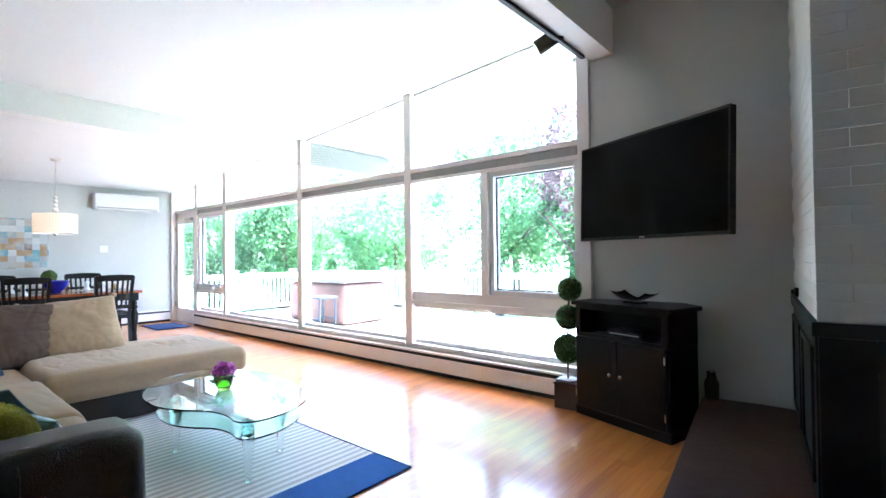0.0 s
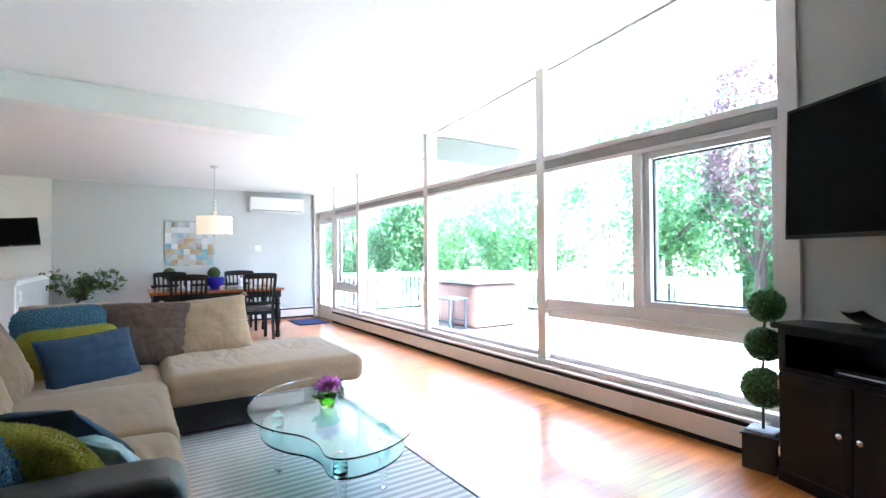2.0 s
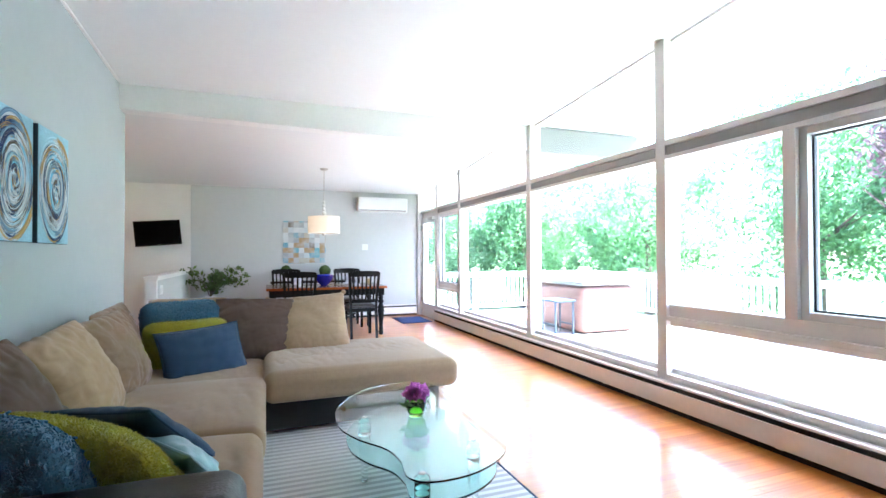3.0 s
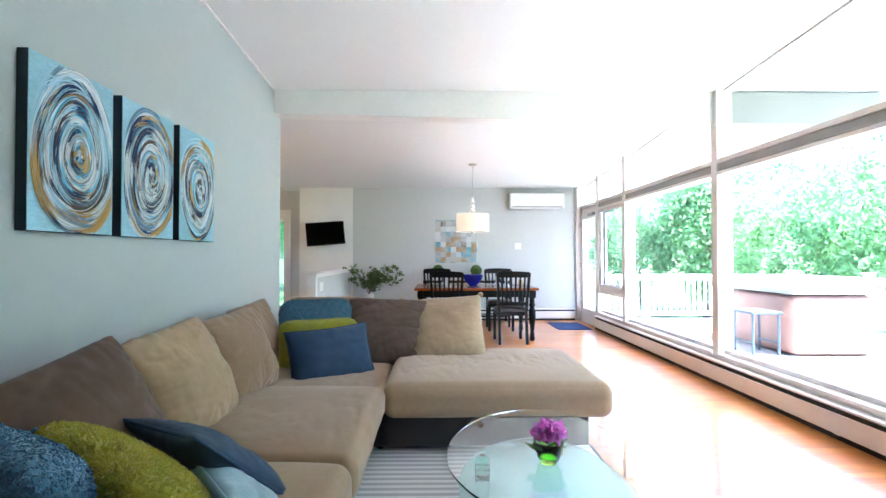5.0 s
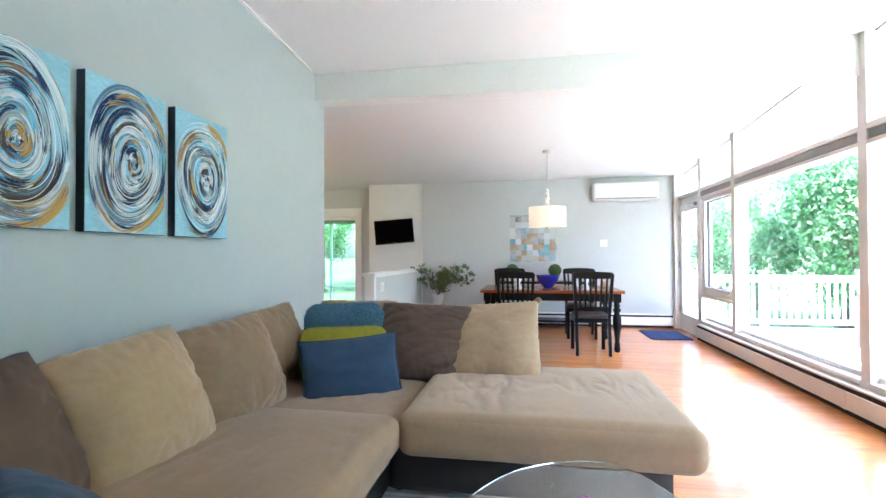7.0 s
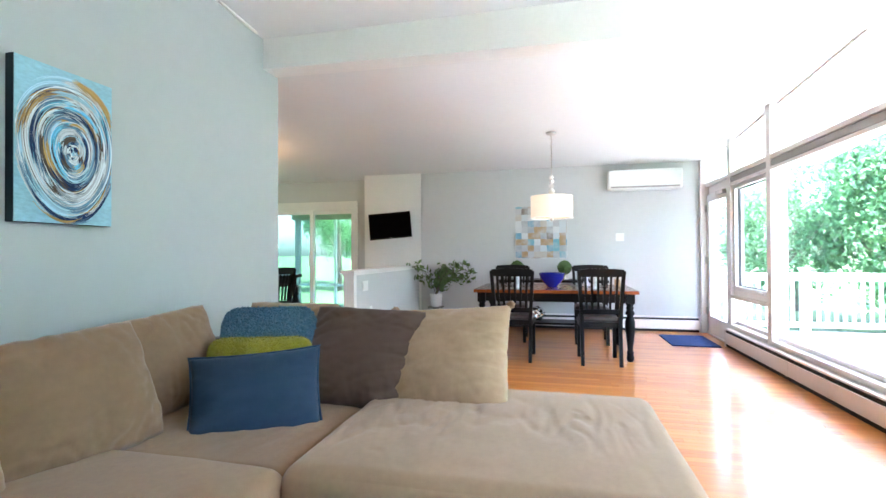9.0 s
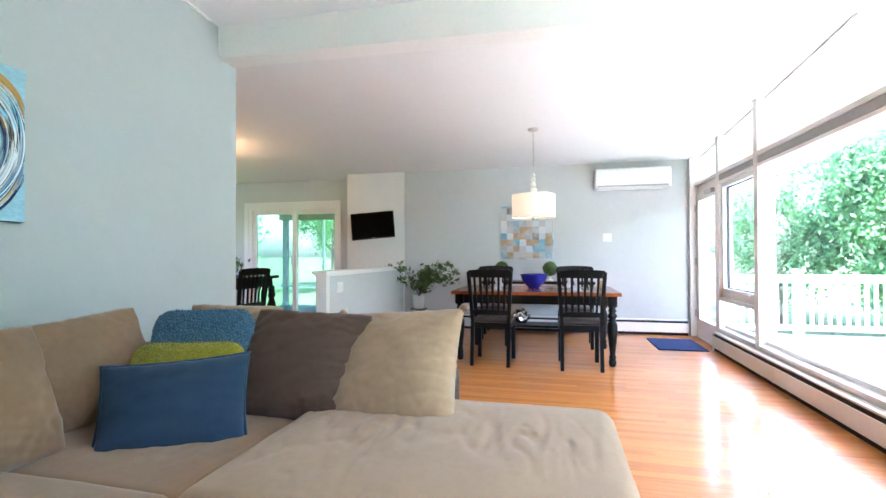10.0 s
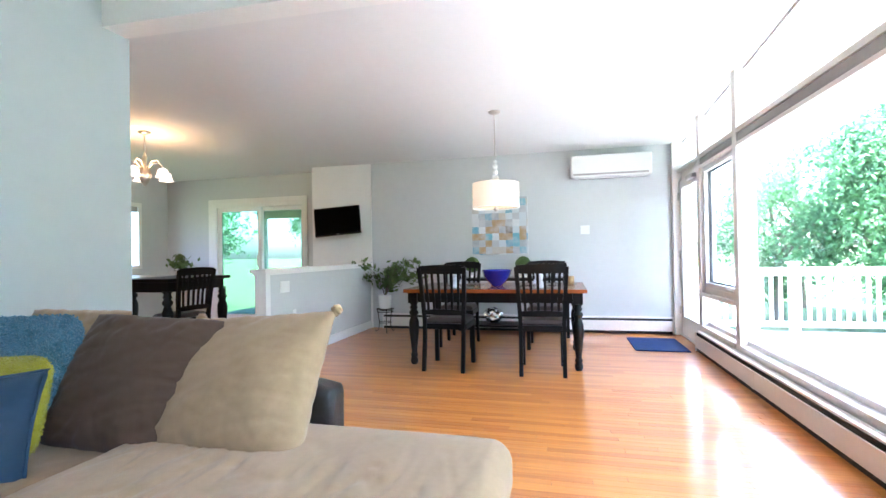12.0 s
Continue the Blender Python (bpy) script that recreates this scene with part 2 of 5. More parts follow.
M_BROWN = mat("brown_microsuede", (0.082, 0.046, 0.028), 0.9, vary=0.09, scale=4.0, bump=0.10, bscale=260, sheen=0.06)
M_LEATHER = mat("dark_brown_leather", (0.012, 0.010, 0.0095), 0.36, vary=0.25, scale=9, bump=0.25, bscale=150)
M_BLUE = mat("blue_cotton", (0.015, 0.038, 0.075), 0.85, vary=0.08, scale=9, bump=0.25, bscale=500, sheen=0.05)
M_NAVY = mat("blue_seam", (0.02, 0.05, 0.10), 0.85)
M_PALE = mat("pale_blue_satin", (0.22, 0.36, 0.42), 0.35, vary=0.12, scale=9, bump=0.2, bscale=40, sheen=0.3)
M_SHAG = mat("blue_shag_yarn", (0.055, 0.15, 0.225), 0.9, vary=0.3, scale=30, bump=0.3, bscale=200, sheen=0.3)
M_LIME = mat("lime_plush", (0.37, 0.33, 0.012), 0.9, vary=0.22, scale=25, bump=0.5, bscale=160, sheen=0.25)
M_TABLETOP = mat("cherry_wood_top", (0.30, 0.085, 0.025), 0.25, vary=0.25, scale=5, bump=0.04, bscale=60, stretch=(4, 0.5, 1), coat=0.3)
M_SEATLEATHER = mat("brown_seat_leather", (0.055, 0.043, 0.036), 0.4, vary=0.2, scale=8, bump=0.15, bscale=120)
M_CHROME = mat("chrome", (0.75, 0.75, 0.76), 0.12, metal=1.0, vary=0.03)
M_NICKEL = mat("brushed_nickel", (0.55, 0.52, 0.48), 0.28, metal=1.0, vary=0.05)
M_SCREEN = mat("tv_screen", (0.0018, 0.0018, 0.002), 0.3, vary=0.1, scale=2, spec=0.04)
M_TVFRAME = mat("black_plastic", (0.006, 0.006, 0.007), 0.35, vary=0.1, spec=0.25)
M_LEAF = mat("leaf_green", (0.075, 0.15, 0.04), 0.5, vary=0.35, scale=12)
M_MOSS = mat("moss_green", (0.055, 0.10, 0.022), 0.9, vary=0.5, scale=45, bump=0.8, bscale=90)
M_POT = mat("white_ceramic", (0.78, 0.78, 0.76), 0.25, vary=0.03)
M_COBALT = mat("cobalt_glass", (0.01, 0.018, 0.30), 0.08, vary=0.1, coat=0.6)
M_MATBLUE = mat("blue_doormat", (0.006, 0.028, 0.12), 0.95, vary=0.3, scale=30, bump=0.5, bscale=300)
M_RUGBLUE = mat("rug_blue_border", (0.025, 0.11, 0.36), 0.95, vary=0.15, scale=20, bump=0.5, bscale=300)
M_ACW = mat("white_plastic", (0.80, 0.80, 0.79), 0.35, vary=0.02)
M_IRON = mat("wrought_iron", (0.02, 0.02, 0.02), 0.5, vary=0.2)
M_SIDE = mat("dark_navy_canvas_edge", (0.012, 0.03, 0.05), 0.7, vary=0.2)
M_DECK = mat("deck_boards", (0.25, 0.245, 0.235), 0.7, vary=0.12, scale=3, bump=0.2, bscale=50, rand=0.08)
M_RAIL = mat("white_railing", (0.80, 0.80, 0.79), 0.5, vary=0.04)
M_LAWN = mat("lawn", (0.06, 0.10, 0.03), 0.95, vary=0.35, scale=2.2, bump=0.5, bscale=40)
M_BARK = mat("bark", (0.12, 0.09, 0.07), 0.9, vary=0.3, scale=8, bump=0.8, bscale=30)


def leaf_mat(name, col, vary=0.45):
    """Leaves that let light through, tinted leaf by leaf."""
    m = bpy.data.materials.new(name)
    m.use_nodes = True
    nt = m.node_tree
    nt.nodes.clear()
    out = nt.nodes.new("ShaderNodeOutputMaterial")
    geo = nt.nodes.new("ShaderNodeNewGeometry")
    mr = nt.nodes.new("ShaderNodeMapRange")
    mr.inputs["To Min"].default_value, mr.inputs["To Max"].default_value = 1 - vary, 1 + vary
    link(nt, geo, "Random Per Island", mr, 0)
    sc = nt.nodes.new("ShaderNodeVectorMath")
    sc.operation = "SCALE"
    sc.inputs[0].default_value = col
    link(nt, mr, 0, sc, "Scale")
    d = nt.nodes.new("ShaderNodeBsdfDiffuse")
    t = nt.nodes.new("ShaderNodeBsdfTranslucent")
    mixn = nt.nodes.new("ShaderNodeMixShader")
    mixn.inputs[0].default_value = 0.5
    link(nt, sc, 0, d, "Color")
    link(nt, sc, 0, t, "Color")
    link(nt, d, 0, mixn, 1)
    link(nt, t, 0, mixn, 2)
    link(nt, mixn, 0, out, 0)
    return m


M_TREE = leaf_mat("tree_leaves", (0.15, 0.29, 0.14), 0.35)
M_TREE2 = leaf_mat("light_tree_leaves", (0.19, 0.34, 0.16), 0.3)
M_PINE = leaf_mat("evergreen_leaves", (0.10, 0.20, 0.105), 0.35)
M_MAPLE = leaf_mat("purple_maple_leaves", (0.23, 0.155, 0.165))
M_HOUSELEAF = leaf_mat("houseplant_leaves", (0.14, 0.20, 0.085), 0.4)


def plank_mat(name):
    """Oak strip: grain along y, a tone of its own for each board."""
    m = bpy.data.materials.new(name)
    m.use_nodes = True
    nt = m.node_tree
    b = nt.nodes["Principled BSDF"]
    tc = nt.nodes.new("ShaderNodeNewGeometry")
    mp = nt.nodes.new("ShaderNodeMapping")
    mp.inputs["Scale"].default_value = (60, 2.5, 1)
    link(nt, tc, "Position", mp, 0)
    n1 = nt.nodes.new("ShaderNodeTexNoise")
    n1.inputs["Scale"].default_value, n1.inputs["Detail"].default_value = 1.0, 6
    link(nt, mp, 0, n1, "Vector")
    n2 = nt.nodes.new("ShaderNodeTexNoise")
    n2.inputs["Scale"].default_value = 1.1
    link(nt, tc, "Position", n2, "Vector")
    oi = nt.nodes.new("ShaderNodeObjectInfo")
    ra = nt.nodes.new("ShaderNodeMath")
    ra.operation = "ADD"
    link(nt, oi, "Random", ra, 0)
    link(nt, tc, "Random Per Island", ra, 1)
    fr = nt.nodes.new("ShaderNodeMath")
    fr.operation = "FRACT"
    link(nt, ra, 0, fr, 0)
    a1 = nt.nodes.new("ShaderNodeMath")
    a1.operation = "MULTIPLY_ADD"
    a1.inputs[1].default_value = 0.34
    link(nt, fr, 0, a1, 0)
    a2 = nt.nodes.new("ShaderNodeMath")
    a2.operation = "MULTIPLY"
    a2.inputs[1].default_value = 0.62
    link(nt, n1, "Fac", a2, 0)
    link(nt, a2, 0, a1, 2)
    a3 = nt.nodes.new("ShaderNodeMath")
    a3.operation = "MULTIPLY_ADD"
    a3.inputs[1].default_value = 0.3
    link(nt, n2, "Fac", a3, 0)
    link(nt, a1, 0, a3, 2)
    cr = nt.nodes.new("ShaderNodeValToRGB")
    e = cr.color_ramp.elements
    e[0].position, e[0].color = 0.25, (0.37, 0.108, 0.017, 1)
    e[1].position, e[1].color = 1.0, (0.77, 0.33, 0.072, 1)
    mid = e.new(0.6)
    mid.color = (0.59, 0.200, 0.034, 1)
    link(nt, a3, 0, cr, 0)
    link(nt, cr, 0, b, "Base Color")
    b.inputs["Roughness"].default_value = 0.34
    b.inputs["Coat Weight"].default_value = 0.8
    b.inputs["Coat IOR"].default_value = 1.75
    b.inputs["Coat Roughness"].default_value = 0.14
    bp = nt.nodes.new("ShaderNodeBump")
    bp.inputs["Strength"].default_value, bp.inputs["Distance"].default_value = 0.05, 0.002
    link(nt, n1, "Fac", bp, "Height")
    link(nt, bp, 0, b, "Normal")
    return m


M_OAK = plank_mat("oak_strip")

# ---- shell: far wall x = 0, window wall y = 0, long wall y = -4.33 ----
ART_Y, ART_END, EAST, KIT_X, KIT_Y = -4.33, 4.22, 12.4, -0.28, -8.4


def zc(x):
    return 2.512 + 0.072 * x


def slab(x0, x1, y0, y1, t=0.15, dz=0.0):
    bm = bmesh.new()
    vs = bm_box(bm, x0, y0, 0, x1, y1, 1)
    for v in vs:
        v.co.z = zc(v.co.x) + dz + (t if v.co.z > 0.5 else 0)
    return bm


structure(part("ceiling", slab(-0.6, 13.0, KIT_Y - 0.2, 0.16), M_CEIL), "white painted sloping ceiling over the rooms", "ceiling")
soff = structure(part("eave", slab(-0.6, 13.0, 0.16, 1.72, 0.2, 0.02), M_RAIL), "white painted roof overhang outside the windows", "eave")
structure(part("floor", boxes((-0.6, KIT_Y - 0.2, -0.2, 13.0, 0.0, -0.012)), M_SUB), "glossy honey oak strip floor", "floor")
floor_ob = bpy.data.objects["floor"]

# walls
structure(part("wall_west", boxes((-0.2, -4.36, -0.2, 0, 0.16, 2.70)), M_GRAY), "gray painted dining room wall", "wall")
structure(part("wall_west_kitchen", boxes(
    (KIT_X - 0.15, KIT_Y - 0.2, -0.2, KIT_X, -7.43, 2.7), (KIT_X - 0.15, -7.43, 2.04, KIT_X, -5.60, 2.7), (KIT_X - 0.15, -5.60, -0.2, KIT_X, -5.3, 2.7)), M_GRAY),
    "gray painted kitchen wall round a sliding door", "wall")
structure(part("chimney_breast", boxes((KIT_X - 0.15, -5.34, -0.2, 0.02, -4.362, 2.70)), M_WHITE), "white painted chimney breast", "wall")
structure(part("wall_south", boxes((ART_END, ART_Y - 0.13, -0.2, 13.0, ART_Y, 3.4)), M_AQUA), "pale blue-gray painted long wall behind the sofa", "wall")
structure(part("wall_kitchen_east", boxes((ART_END, KIT_Y, -0.2, ART_END + 0.13, ART_Y - 0.132, 3.0)), M_GRAY), "gray painted kitchen side wall", "wall")
structure(part("wall_kitchen_south", boxes(
    (KIT_X, KIT_Y - 0.2, -0.2, 0.28, KIT_Y, 3.0), (0.28, KIT_Y - 0.2, -0.2, 1.33, KIT_Y, 0.95), (0.28, KIT_Y - 0.2, 2.05, 1.33, KIT_Y, 3.0), (1.33, KIT_Y - 0.2, -0.2, ART_END + 0.13, KIT_Y, 3.0)), M_GRAY),
    "gray painted kitchen wall with a window", "wall")
structure(part("wall_north_tv", boxes((8.60, 0.0, -0.2, 13.0, 0.16, 3.4)), M_GRAY_WARMLIT), "gray painted wall behind the television, tinted for the warm light on it", "wall")
structure(part("wall_east", boxes((EAST, ART_Y, -0.2, EAST + 0.15, 0.0, 3.4)), M_GRAY), "gray painted end wall", "wall")
# half wall
hw = structure(part("half_wall", boxes((0.022, -4.46, 0, 2.62, -4.362, 0.95)), M_GRAY), "gray half wall with white cap and end post", "half wall")
part("cap", boxes((0.0225, -4.50, 0.95, 2.74, -4.325, 0.985), (0.0225, -4.485, 0.925, 2.71, -4.34, 0.95), bevel=0.006), M_WHITE, hw)
part("end_post", boxes((2.62, -4.475, 0, 2.70, -4.35, 0.925), bevel=0.004), M_WHITE, hw)
part("skirting", boxes((0.03, -4.362, 0.0, 2.62, -4.345, 0.11), bevel=0.004), M_WHITE, hw)
part("corner_trim", boxes((0.021, -4.362, 0.0, 0.035, -4.33, 2.57)), M_WHITE, hw)


# outer beam ends: gray paint, with the eave's shade put into the colour
M_EAVEBEAM = mat("gray_beam_paint_shaded", (0.17, 0.17, 0.165), 0.6, vary=0.06)
cr = bmesh.new()
for v in bm_box(cr, ART_END + 0.3, ART_Y + 0.001, 0, EAST, ART_Y + 0.022, 1):
    v.co.z = zc(v.co.x) - (0.001 if v.co.z > 0.5 else 0.012)
structure(part("trim", cr, M_WHITE), "thin white trim under the ceiling", "trim")
# beams across the room, running on outside under the eave
def beam(name, x0, x1, z0, label, rise=0.0):
    ob = None
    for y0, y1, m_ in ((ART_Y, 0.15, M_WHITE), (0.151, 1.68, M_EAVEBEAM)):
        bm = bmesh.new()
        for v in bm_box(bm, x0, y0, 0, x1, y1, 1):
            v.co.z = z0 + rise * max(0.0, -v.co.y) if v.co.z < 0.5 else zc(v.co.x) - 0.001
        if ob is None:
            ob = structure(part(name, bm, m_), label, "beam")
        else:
            part("outer_end", bm, m_, ob, "gray painted outer end, darkened for the shade under the eave")
    return ob


beam("beam_1", 4.24, 4.42, 2.52, "white boxed ceiling beam", 0.018)
beam("beam_2", 8.62, 8.80, 2.78, "white boxed ceiling beam carrying a track light")

# ---- window wall ----
POSTS = (2.12, 4.38, 6.48, 8.50)
ww = structure(new("window_wall"), "wall of tall windows in pale painted frames", "window wall")
ww.location = (0, -0.03, 0)


def sloped_box(x0, y0, z0, x1, y1, gap=0.002):
    bm = bmesh.new()
    vs = bm_box(bm, x0, y0, z0, x1, y1, z0 + 1)
    for v in vs:
        if v.co.z > z0 + 0.5:
            v.co.z = zc(v.co.x) - gap
    return bm


for px in POSTS:
    part("post", sloped_box(px, 0.0, 0.0, px + 0.10, 0.15), M_FRAME, ww)
part("post", sloped_box(0.0, -0.06, 0.0, 0.07, 0.15), M_FRAME, ww)
part("post", sloped_box(0.98, 0.0, 0.0, 1.08, 0.15), M_FRAME, ww)


def pane(x0, z0, x1, z1, y=0.10, par=None, slope=False):
    bm = bmesh.new()
    vs = bm_box(bm, x0, y, z0, x1, y + 0.006, z1)
    if slope:
        for v in vs:
            if v.co.z > (z0 + z1) / 2:
                v.co.z = zc(v.co.x) - 0.012
    ob = part("pane", bm, M_GLASS, par or ww)
    ob.visible_shadow = False
    return ob


BAYS = ((0.07, 0.98), (1.08, 2.12), (2.22, 4.38), (4.48, 6.48), (6.58, 8.50))
for k, (a, b) in enumerate(BAYS):
    # transom with a rolled gray blind below it
    part("transom", boxes((a, 0.0, 2.11, b, 0.15, 2.155), (a, 0.05, 2.0, b, 0.15, 2.109), bevel=0.004), M_FRAME, ww)
    if k:
        part("roller_blind", boxes((a + 0.01, 0.004, 2.035, b - 0.01, 0.049, 2.107), bevel=0.01), M_SHADE, ww)
        part("blind_rail", boxes((a, 0.0, 2.0, b, 0.049, 2.033), bevel=0.003), M_FRAME, ww)
    hb = sloped_box(a, 0.07, 0.0, b, 0.13)
    for v in hb.verts:
        v.co.z = zc(v.co.x) - (0.002 if v.co.z > 1 else 0.02)
    part("head", hb, M_FRAME, ww)
    pane(a, 2.155, b, 2.6, slope=True)
    if k:
        part("sill", boxes((a, -0.012, 0.235, b, 0.15, 0.275), bevel=0.005), M_FRAME, ww)
        part("bottom_rail", boxes((a, 0.06, 0.275, b, 0.14, 0.315), bevel=0.004), M_FRAME, ww)
        part("apron", boxes((a, 0.002, -0.2, b, 0.15, 0.234)), M_FRAME, ww)
for a, b in BAYS[2:4]:
    pane(a, 0.315, b, 2.0)


def casement(x0, z0, x1, z1):
    """Opening sash in a thick frame, with its crank."""
    f = 0.05
    part("sash", boxes((x0, 0.03, z0, x0 + f, 0.13, z1), (x1 - f, 0.03, z0, x1, 0.13, z1), (x0 + f, 0.03, z0, x1 - f, 0.13, z0 + f), (x0 + f, 0.03, z1 - f, x1 - f, 0.13, z1), bevel=0.006), M_ALU, ww)
    part("gasket", boxes((x0 + f, 0.075, z0 + f, x0 + f + 0.012, 0.1, z1 - f), (x1 - f - 0.012, 0.075, z0 + f, x1 - f, 0.1, z1 - f),
                         (x0 + f + 0.012, 0.075, z0 + f, x1 - f - 0.012, 0.1, z0 + f + 0.012), (x0 + f + 0.012, 0.075, z1 - f - 0.012, x1 - f - 0.012, 0.1, z1 - f)), M_GASKET, ww)
    pane(x0 + f, z0 + f, x1 - f, z1 - f, 0.087)
    part("crank", boxes((x1 - 0.25, 0.0, z0 + 0.012, x1 - 0.12, 0.029, z0 + 0.035), bevel=0.006), M_ALU, ww)


# near bay: rail, mullion, fixed light and casement
part("mid_rail", boxes((6.58, -0.004, 0.70, 8.50, 0.15, 0.735), (6.58, 0.04, 0.66, 8.50, 0.15, 0.70), (6.58, 0.03, 0.735, 8.50, 0.15, 0.83), bevel=0.005), M_FRAME, ww)
part("mullion", boxes((7.51, 0.0, 0.83, 7.59, 0.15, 2.0), bevel=0.005), M_FRAME, ww)
pane(6.58, 0.83, 7.51, 2.0)
pane(6.58, 0.315, 8.50, 0.66)
casement(7.59, 0.83, 8.50, 2.0)
# bay beside the door
part("mid_rail", boxes((1.08, -0.004, 0.60, 2.12, 0.15, 0.64), (1.08, 0.03, 0.64, 2.12, 0.15, 0.70), bevel=0.005), M_FRAME, ww)
pane(1.08, 0.315, 2.12, 0.60)
casement(1.08, 0.70, 2.12, 2.0)

# glazed door
door = structure(new("door_1"), "white glazed terrace door with a closer, shut", "door")
door.location = (0, -0.03, 0)
part("stile", boxes((0.075, 0.02, 0.02, 0.18, 0.065, 1.995), bevel=0.004), M_WHITE, door)
part("stile", boxes((0.87, 0.02, 0.02, 0.975, 0.065, 1.995), bevel=0.004), M_WHITE, door)
part("top_rail", boxes((0.18, 0.02, 1.89, 0.87, 0.065, 1.995), bevel=0.004), M_WHITE, door)
part("bottom_rail", boxes((0.18, 0.02, 0.02, 0.87, 0.065, 0.26), bevel=0.004), M_WHITE, door)
pane(0.18, 0.26, 0.87, 1.89, 0.04, door)
hd = part("handle", tube([(0.92, 0.015, 1.0), (0.92, -0.045, 1.0), (0.80, -0.05, 1.0)], 0.009), M_NICKEL, door, "brass lever handle")
part("deadbolt", lathe([(0.03, 0), (0.03, 0.012), (0.015, 0.02)], 14, m=Matrix.Translation((0.92, 0.02, 1.18)) @ Matrix.Rotation(radians(90), 4, "X")), M_NICKEL, door)
for z in (0.28, 1.0, 1.75):
    part("hinge", boxes((0.068, -0.006, z, 0.09, 0.019, z + 0.10), bevel=0.003), M_NICKEL, door)
part("closer", boxes((0.62, -0.035, 1.93, 0.90, 0.019, 1.985), bevel=0.008), M_NICKEL, door)
structure(part("door_sill", boxes((-0.05, 0.001, -0.2, 1.08, 0.15, -0.001)), M_FRAME), "painted sill under the terrace door", "sill")
structure(part("threshold", boxes((0.07, -0.03, 0.001, 0.98, 0.15, 0.02), bevel=0.004), M_ALU), "gray metal door threshold", "threshold")


# ---- baseboard heaters ----
def heater(name, length, m, label):
    """Hydronic baseboard: back plate, front cover, black fill as shade in the damper slot, and end caps, along x from
    the origin, its back at y = 0.
    """
    h = thing(name, label, "heater", "baseboard heaters", m)
    part("back_plate", boxes((0, -0.014, 0.015, length, -0.002, 0.225)), M_HEAT, h)
    part("front_cover", boxes((0.01, -0.070, 0.04, length - 0.01, -0.058, 0.175), bevel=0.004), M_HEAT, h)
    part("top_hood", boxes((0, -0.055, 0.205, length, -0.0145, 0.222), bevel=0.004), M_HEAT, h)
    # black block that stands for the shade inside the heater's slot and bottom gap
    part("slot_shade", boxes((0.012, -0.056, 0.002, length - 0.012, -0.015, 0.2)), M_SLOTSHADE, h)
    for x in (0.0, length - 0.01):
        part("end_cap", boxes((x, -0.072, 0.0, x + 0.01, -0.0145, 0.2045), bevel=0.002), M_HEAT, h)
    for i in range(1, int(length / 1.6) + 1):
        part("joint_cover", boxes((i * 1.6, -0.0725, 0.038, i * 1.6 + 0.05, -0.0705, 0.178), bevel=0.0008), M_HEAT, h)
    return h


heater("baseboard_heater", 7.35, pose(1.10, -0.044, 0), "white baseboard heater along the foot of the windows")
heater("baseboard_heater", 4.05, pose(0.002, -4.16, 0, 0, 0, 90), "white baseboard heater along the dining room wall")
structure(part("baseboard_1", boxes((8.62, -0.015, 0.0, 9.4, -0.001, 0.10), bevel=0.003), M_WHITE), "white baseboard behind the cabinet", "baseboard")

# ---- hearth and fireplace ----
HM = pose(9.92, 0.0, 0, 0, 0, 7)
FX, FY = 0.0, -1.40
structure(part("hearth", boxes((-0.53, -2.1, 0.0, 2.3, 0.03, 0.215), bevel=0.008, m=HM), M_HEARTH), "raised dark brown slate hearth", "hearth")
fp = thing("fireplace", "white painted brick fireplace with black panelled base", "fireplace", at=HM)
part("core", boxes((FX + 0.004, FY + 0.004, 0.217, 2.1, 0.05, 3.0)), M_MORTAR, fp)

# fireplace: brick courses above, black panels and firebox below
def brick_mesh(l, d, h):
    bm = boxes((0, 0, 0, l, d, h), bevel=0.0018, seg=1)
    me = bpy.data.meshes.new("brick")
    bmesh.ops.recalc_face_normals(bm, faces=bm.faces[:])
    bm.to_mesh(me)
    bm.free()
    me.materials.append(M_BRICK)
    return me


BRICK, HALF = brick_mesh(0.2088, 0.02, 0.0726), brick_mesh(0.1043, 0.02, 0.0726)
rng = random.Random(5)
for c in range(26):
    z = 0.945 + c * 0.073
    off = 0.105 if c % 2 else 0.0
    for i in range(5):
        b = new("brick", BRICK)
        b.parent = fp
        b.location = (FX + 0.002 + i * 0.209 + off, FY - 0.004 + rng.uniform(-0.0004, 0.0004), z)
    for i in range(6):
        b = new("brick", BRICK)
        b.parent = fp
        b.matrix_basis = pose(FX - 0.004 + rng.uniform(-0.0004, 0.0004), FY + 0.205 + i * 0.209 + off, z, 0, 0, -90)
    if off:
        for m_ in (pose(FX + 0.002, FY - 0.004, z), pose(FX - 0.004, FY + 0.1005, z, 0, 0, -90)):
            b = new("brick", HALF)
            b.parent = fp
            b.matrix_basis = m_
part("mantel_band", boxes((FX - 0.02, FY - 0.02, 0.885, 1.2, FY + 0.003, 0.94), (FX - 0.02, FY + 0.003, 0.885, FX + 0.003, 0.02, 0.94), bevel=0.004), M_BLACKPANEL, fp)
